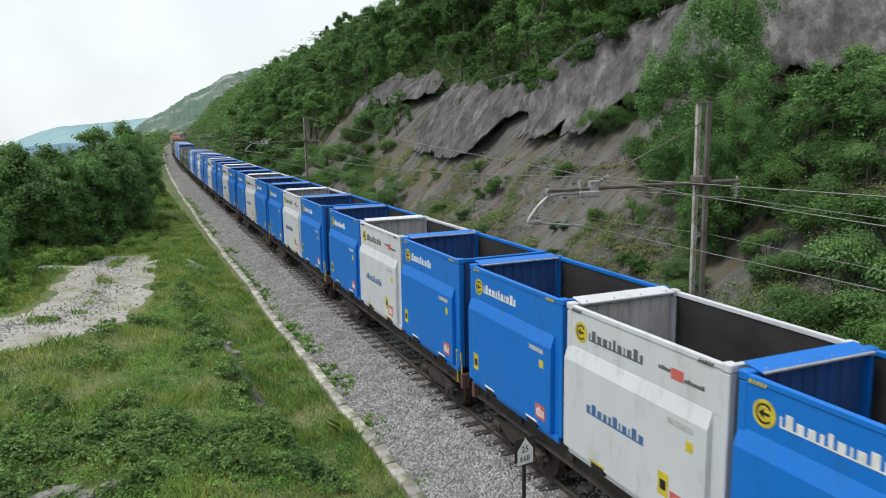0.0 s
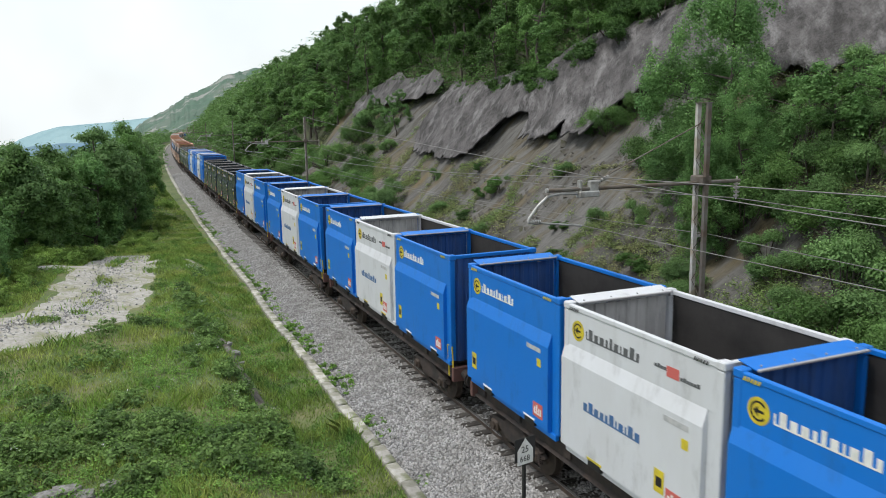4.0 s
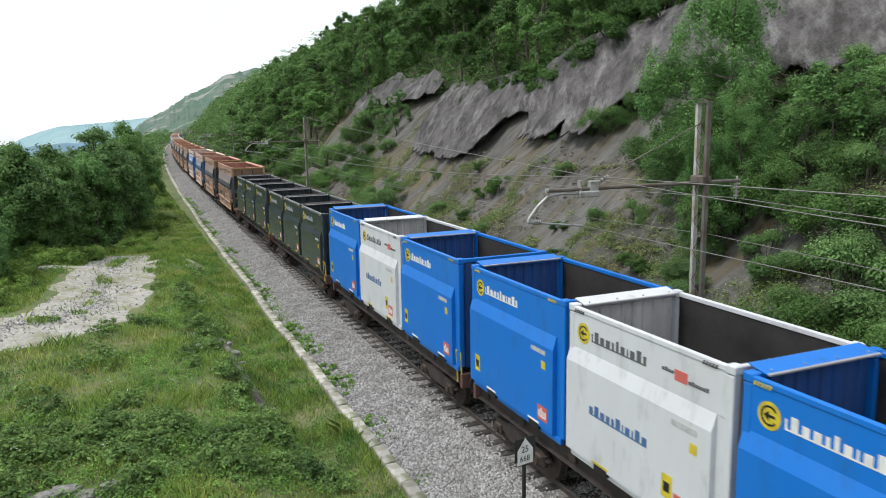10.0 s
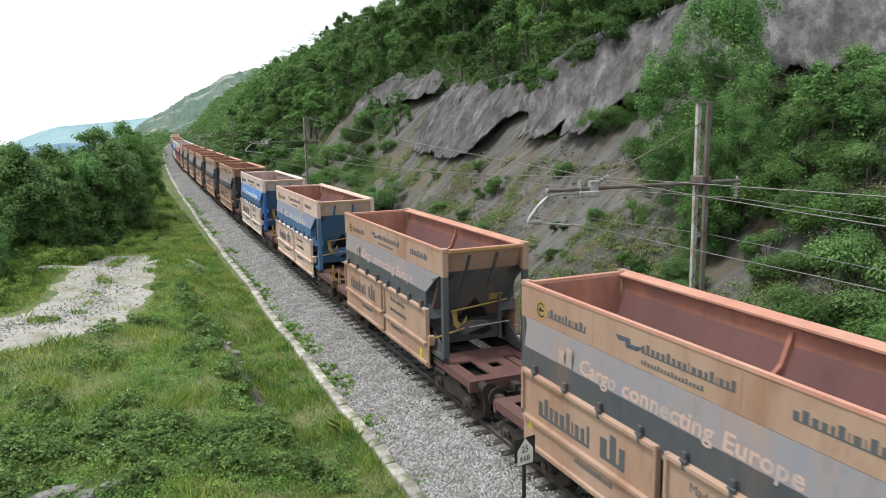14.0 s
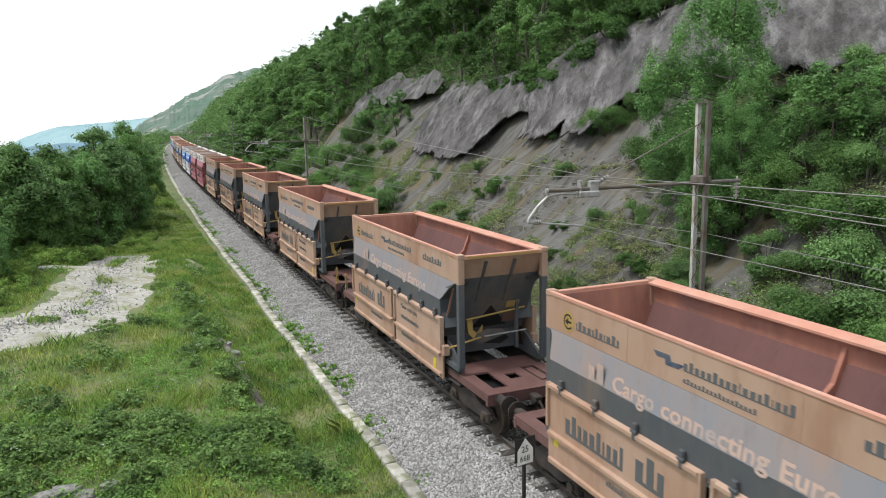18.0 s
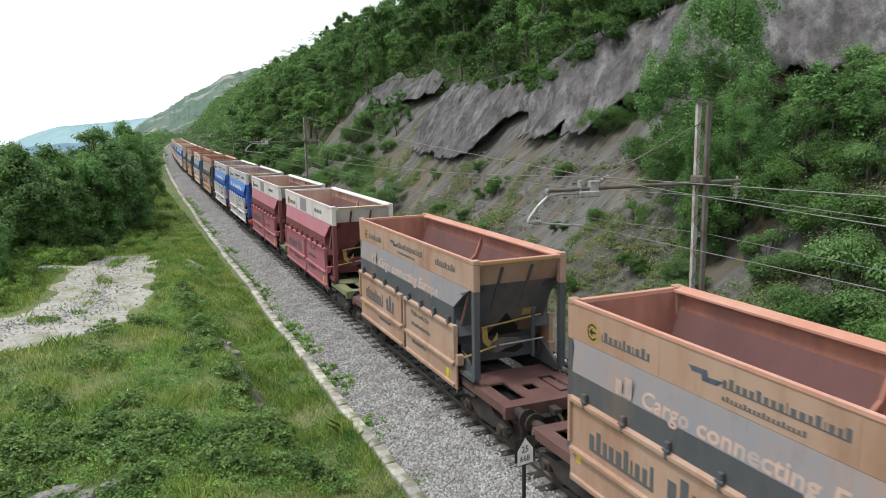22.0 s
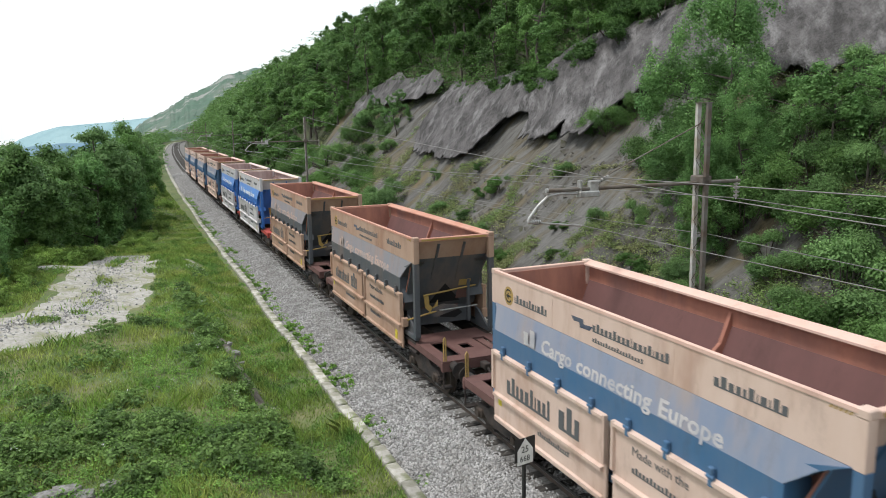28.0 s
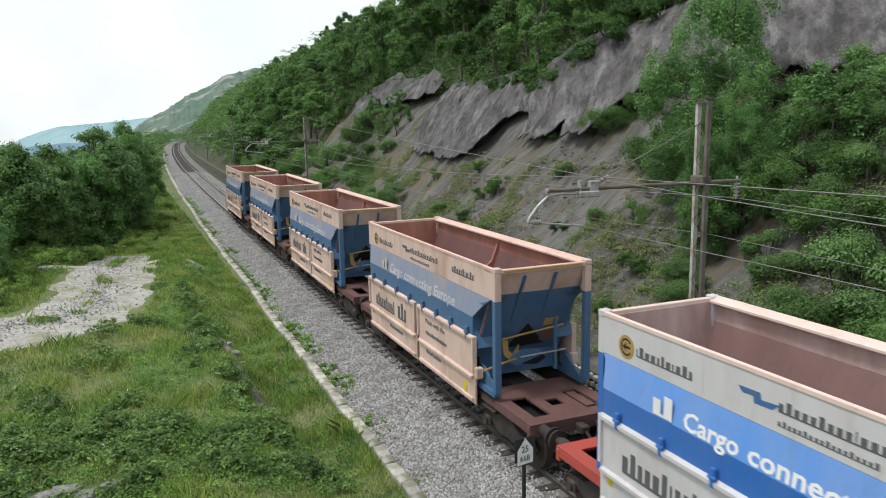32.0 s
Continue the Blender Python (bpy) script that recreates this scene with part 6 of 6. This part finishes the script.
        fl = [(f * (a + 0.62), H - b) for a, b in ((-2.0, 0.30), (-1.62, 0.29), (-1.60, 0.38), (-1.30, 0.36), (-1.42, 0.45), (-1.72, 0.46), (-1.73, 0.37), (-1.92, 0.38))]
        if words:
            part("wing_emblem", prism(B(), fl, *sorted((x, x + s * 0.004)), "x"), BLUE_MARK if low is DEEP_BLUE or low is SERVICE_DEEP else NAVY_MARK, e, "dark blue winged emblem")
        word_bars(e, s, f * (2.24 if words else 1.6), H - 0.46, x, [0.09, 0.1, 0.09, 0.08, 0.05, 0.09, 0.02, 0.1, 0.02, 0.09, 0.09], 0.13, word, 0.045, f)
        if words:
            word_bars(e, s, f * -0.70, H - 0.44, x, [0.075] * 9 + [0.02, 0.085, 0.085, 0.06, 0.075, 0.02, 0.075, 0.06, 0.075], 0.12, word, 0.045, f)
            word_bars(e, s, f * -0.70, H - 0.62, x, [0.045] * 18, 0.06, word, 0.034, f, "small_line")
        else:
            mark("faded_panel", e, s, *sorted((f * -1.2, f * 0.05)), H - 0.66, H - 0.10, x, GREY, "faded grey repainted panel")
        bars = B()
        for i in range(5):
            y = f * (4.08 + 0.065 * i)
            prism(bars, [(y, H - 0.115), (y - 0.035, H - 0.115), (y - 0.06, H - 0.075), (y - 0.025, H - 0.075)], *sorted((x, x + s * 0.004)), "x")
        part("warning_stripes", bars, yel, e)
        if words:
            # the slogan on the sloping sheet; the operator's initials are bars
            yb, zw = f * -2.98, z2 + 0.03
            word_bars(e, s, yb, zw, skin_x(s, zw) + s * 0.012, [0.17, 0.18], 0.26, letters, 0.08, f, "initials_mark")
            tilt = math.atan2(bulge, z1 - z2)
            for text, start, wide in (("Cargo", 0.64, 1.08), ("connecting", 1.88, 2.10), ("Europe", 4.14, 1.36)):
                face = Matrix.Translation((skin_x(s, zw) + s * 0.004, yb + f * start, zw)) @ Matrix.Rotation(radians(-90), 4, "Z") @ Matrix.Rotation(radians(90) - tilt, 4, "X")
                lettering("slogan_word", text, 0.38, letters, e, face, "pale painted slogan word", width=wide, bold=0.008)
        xd = s * (W + 0.104)
        ink = GREY_MARK if words else word
        if low is not DEEP_BLUE:
            word_bars(e, s, f * -3.70, 0.42, xd, [0.14, 0.12, 0.10, 0.12, 0.14, 0.11, 0.04, 0.11, 0.11, 0.08], 0.30, ink, 0.075, f, "product_word")
            word_bars(e, s, f * -1.62, 0.42, xd, [0.19, 0.17, 0.15], 0.38, ink, 0.09, f, "product_word")
        if words and low is not DEEP_BLUE:
            flat_on = Matrix.Translation((xd - 0.002, f * 0.60, 0.82)) @ Matrix.Rotation(radians(-90), 4, "Z") @ Matrix.Rotation(radians(90), 4, "X")
            lettering("flap_writing", "Made with the", 0.22, ink, e, flat_on, "dark painted words", width=1.32)
        else:
            fl = [(f * (a + 2.95), b) for a, b in ((-2.0, 0.98), (-1.72, 0.99), (-1.70, 0.91), (-1.45, 0.93), (-1.55, 0.85), (-1.80, 0.84), (-1.81, 0.90), (-1.95, 0.91))]
            part("wing_emblem", prism(B(), fl, *sorted((xd, xd + s * 0.004)), "x"), BLUE_MARK if words else ink, e)
            word_bars(e, s, f * 1.62, 0.88, xd, [0.06, 0.03, 0.06], 0.11, ink, 0.03, f, "small_line")
        for z, n in ((0.52, 16), (0.0, 12)):
            word_bars(e, s, f * 0.62, z, xd, [0.055] * n, 0.085, ink, 0.036, f, "small_line")
        word_bars(e, s, f * -2.4, -0.02, xd, [0.05] * 14, 0.075, ink, 0.034, f, "small_line")
        mark("yellow_plate", e, s, *sorted((f * 3.1, f * 3.3)), -0.28, 0.02, xd, YELLOW)
        mark("yellow_plate", e, s, *sorted((f * -4.1, f * -3.95)), 0.02, 0.24, xd, YELLOW)
    return e


def ore_wagon(near_ext, far_ext, deck, near_grab=True):
    """The carrying wagon of an ore container; near_ext and far_ext are the decks' lengths past the container."""
    e = thing("carrying_wagon", "rusty red four-axle carrying wagon with slotted end decks", "rail wagon", group="wagons of the train")
    L = 9.17 / 2
    for s in (-1, 1):
        part("side_sill", prism(B(), [(s * 1.06, 1.14), (s * 1.20, 1.14), (s * 1.20, 1.08), (s * 1.10, 1.06), (s * 1.10, 0.88), (s * 1.20, 0.82), (s * 1.06, 0.82)], -L + 0.2, L - 0.2), UNDER, e)
    part("centre_sill", box(B(), -0.3, 0.3, -L, L, 0.62, 1.12, 0.02), UNDER, e)
    for q, ext in ((-1, near_ext), (1, far_ext)):
        ye = q * (L + ext)
        yi = q * (L - 0.9)
        plate = B()
        # the deck plate with two long slots and a square hole, made of strips
        w = 1.18
        d = ext + 0.9
        a0 = yi

        def strip(x0, x1, t0, t1):
            box(plate, x0, x1, *sorted((a0 + q * t0 * d, a0 + q * t1 * d)), 1.09, 1.135)
        strip(-w, -0.86, 0, 1)
        strip(-0.46, -0.16, 0, 1)
        strip(0.16, 0.46, 0, 1)
        strip(0.86, w, 0, 1)
        strip(-0.86, -0.46, 0, 0.36)
        strip(-0.86, -0.46, 0.84, 1)
        strip(0.46, 0.86, 0, 0.36)
        strip(0.46, 0.86, 0.84, 1)
        strip(-0.16, 0.16, 0, 0.5)
        strip(-0.16, 0.16, 0.66, 1)
        part("end_deck", plate, deck, e, "slotted red steel deck")
        part("deck_gangway", box(B(), 0.55, 0.78, *sorted((a0 + q * 0.4 * d, a0 + q * 0.78 * d)), 1.075, 1.115), deck, e)
        # added black sheet below the slots, the shade under the deck as colour
        part("deck_pan", box(B(), -1.0, 1.0, *sorted((a0 + q * 0.05, ye - q * 0.1)), 0.86, 0.9), BLACK, e)
        part("headstock", box(B(), -1.2, 1.2, *sorted((ye, ye - q * 0.12)), 0.84, 1.10, 0.02), deck, e)
        for s in (-1, 1):
            part("deck_side", box(B(), *sorted((s * 1.18, s * 1.10)), *sorted((yi, ye - q * 0.1)), 0.92, 1.09, 0.015), deck, e)
        if ext > 1.0:
            buffers(e, ye, q)
        else:
            part("draw_bar", rod(B(), (0, ye - q * 0.2, 0.95), (0, ye + q * 0.25, 0.95), 0.09, 10), UNDER, e)
        if ext > 1.7 and (near_grab or q > 0):
            h = tube(B(), [(-1.12, ye - q * 0.06, 1.1), (-1.12, ye - q * 0.06, 1.72), (-1.09, ye - q * 0.06, 1.78), (-1.06, ye - q * 0.06, 1.72), (-1.06, ye - q * 0.06, 1.1)], 0.022)
            part("grab_rail", h, DULL_YELLOW, e, "pale yellow grab rail")
            part("coupling_step", box(B(), -1.16, -0.9, *sorted((ye, ye - q * 0.2)), 0.38, 0.42), UNDER, e)
            part("step_hanger", tube(B(), [(-1.14, ye - q * 0.05, 0.4), (-1.14, ye - q * 0.05, 1.05)], 0.025), UNDER, e)
        hose = B()
        for i in range(3):
            x = -0.5 + 0.45 * i
            tube(hose, [(x, ye, 0.98), (x + 0.08, ye + q * 0.16, 0.72), (x + 0.02, ye + q * 0.34, 0.62), (x, ye + q * 0.42, 0.74)], 0.026, 6)
        part("brake_hoses", hose, UNDER, e, "black rubber brake hoses")
        bogie(e, q * (L - 0.55 if ext < 1.0 else L + 0.15))
    part("air_tank", rod(B(), (-0.62, -0.6, 0.66), (-0.62, 0.7, 0.66), 0.18, 16), UNDER, e)
    return e


# colours and order of the wagons, from the front to the tail
MOVING = []
blue_box = coal_container(BLUE, GREY_INNER, 2.84, SIGN_WHITE, "bright blue steel open-top bulk container with yellow emblem, empty")
white_box = coal_container(WHITE, WHITE_INNER, 2.84, GREY_MARK, "white steel open-top bulk container with blue word bars, empty", BLUE_MARK)
dark_box = coal_container(DARK, DARK, 2.5, PALE_LETTER, "anthracite steel open-top bulk container with yellow emblem, empty")
flat = flat_wagon()
KITS = {
    "grey": (CREAM, GREY, SLATE, CREAM, CREAM, SLATE, ORE_DUST, GREY_MARK, LETTER_CREAM, ORE),
    "blue": (ROCK_WHITE, ROCK_BLUE, DEEP_BLUE, ROCK_WHITE, ROCK_WHITE, DEEP_BLUE, ROCK_WHITE, GREY_MARK, WHITE_MARK, PALE_ORE),
    "dusty": (DUSTY_WHITE, DUSTY_BLUE, DUSTY_DEEP, DUSTY_WHITE, DUSTY_WHITE, DUSTY_DEEP, PALE_DUST, GREY_MARK, LETTER_GREY, ORE),
    "service": (ROCK_WHITE, ROCK_BLUE, SERVICE_DEEP, ROCK_WHITE, ROCK_WHITE, SERVICE_DEEP, STAINED_RIM, GREY_MARK, WHITE_MARK, PALE_ORE),
    "stained": (STAINED_WHITE, ROCK_BLUE, DUSTY_DEEP, STAINED_WHITE, STAINED_WHITE, DEEP_BLUE, STAINED_RIM, GREY_MARK, WHITE_MARK, PALE_ORE),
    "red": (PALE, PINK, WINE, FADED_DOOR, PALE, WINE, PALE, GREY_MARK, WHITE_MARK, RUST_PALE),
}
ORE_LABEL = {
    "grey": "dusty cream and grey open-top ore container, red inside",
    "blue": "white and blue open-top ore container, red-stained inside",
    "dusty": "dust-covered white and blue open-top ore container, red inside",
    "service": "used white and blue open-top ore container with dark word bars",
    "stained": "ore-stained white and blue open-top ore container, pinkish rim",
    "red": "faded wine-red and pale grey open-top ore container, red inside",
}
ore_box = {k: hopper_container(v, ORE_LABEL[k], k != "red") for k, v in KITS.items()}
ore_flat = {}
used = set()


def place_copy(template, y, z):
    """The template itself the first time, then copies; y is its place along the track at the start."""
    if template in used:
        ob = copy_thing(template, on_track(y, z))
    else:
        used.add(template)
        ob = template
    MOVING.append((ob, y, z))


def coal_wagon(end, colours):
    """Three containers on one flat wagon, its farthest corner at that length."""
    place_copy(flat, end - 6.25, 0.0)
    for i, c in enumerate(reversed(colours)):
        place_copy(c, end - 2.03 - 4.22 * i, 1.25)


BWB = (blue_box, white_box, blue_box)
DDD = (dark_box, dark_box, dark_box)
for end in (2.2, 15.75, 28.9, 42.6, 55.85, 69.5, 83.1, 96.7, 110.1):
    coal_wagon(end, BWB)
for end, c in ((123.6, DDD), (136.85, DDD), (150.9, BWB), (164.15, BWB), (177.85, DDD), (191.2, DDD)):
    coal_wagon(end, c)
NEAR = (194.22, 207.55, 221.1, 234.65, 248.5, 261.82, 275.8, 289.07, 303.17, 316.4, 329.3, 340.43, 352.05, 363.3, 376.1, 389.55, 403.6, 416.87, 429.7, 440.9, 454.0, 467.0, 479.8, 492.8)
LOOK = ("grey", "grey", "dusty", "stained", "grey", "grey", "grey", "grey", "grey", "grey", "red", "red", "blue", "blue", "grey", "dusty", "grey", "grey", "service", "service", "dusty", "dusty", "dusty", "dusty")
for i, (near, c) in enumerate(zip(NEAR, LOOK)):
    before = near - (NEAR[i - 1] + 9.17) if i else 3.6
    after = NEAR[i + 1] - near - 9.17 if i + 1 < len(NEAR) else 3.6
    ext = [0.72 if g < 2.6 else 1.3 if g < 3.6 else 1.45 if g < 4.2 else 1.8 for g in (before, after)]
    deck = {"red": DECK_GREEN, "blue": DECK_BRIGHT, "service": DECK_BRIGHT}.get(c, DECK_RED)
    key = (*ext, c if c in ("red", "blue") else "blue" if c == "service" else "")
    if key not in ore_flat:
        ore_flat[key] = ore_wagon(*ext, deck)
    place_copy(ore_flat[key], near + 4.585, 0.0)
    place_copy(ore_box[c], near + 4.585, 1.23)


def travelled(t):
    """Metres that the train has gone by t seconds, speeding up a little."""
    return 13.3278 * t + 0.022623 * t * t - 0.0003076 * t * t * t


def motions():
    for ob, y, z in MOVING:
        walk(ob, [(t, on_track(y - travelled(t), z)) for t in range(33)])
        # the wheels turn while the wagon goes by
        when = [f for f in range(0, 961) if -8 < y - travelled(f / 30) < 42]
        if when and z == 0.0:
            first_f, last_f = when[0], when[-1]
            rows = sorted({0, 960, *range(first_f, last_f + 1)})
            for wheel in [c for c in ob.children if c.name.startswith("wheelset")]:
                base = wheel.matrix_basis.translation.copy()
                keys = []
                for f in rows:
                    g = min(max(f, first_f), last_f)
                    turn = (travelled(g / 30) - travelled(first_f / 30)) / 0.46
                    keys.append((f / 30, Matrix.Translation(base) @ Matrix.Rotation(turn, 4, "X")))
                walk(wheel, keys)


motions()
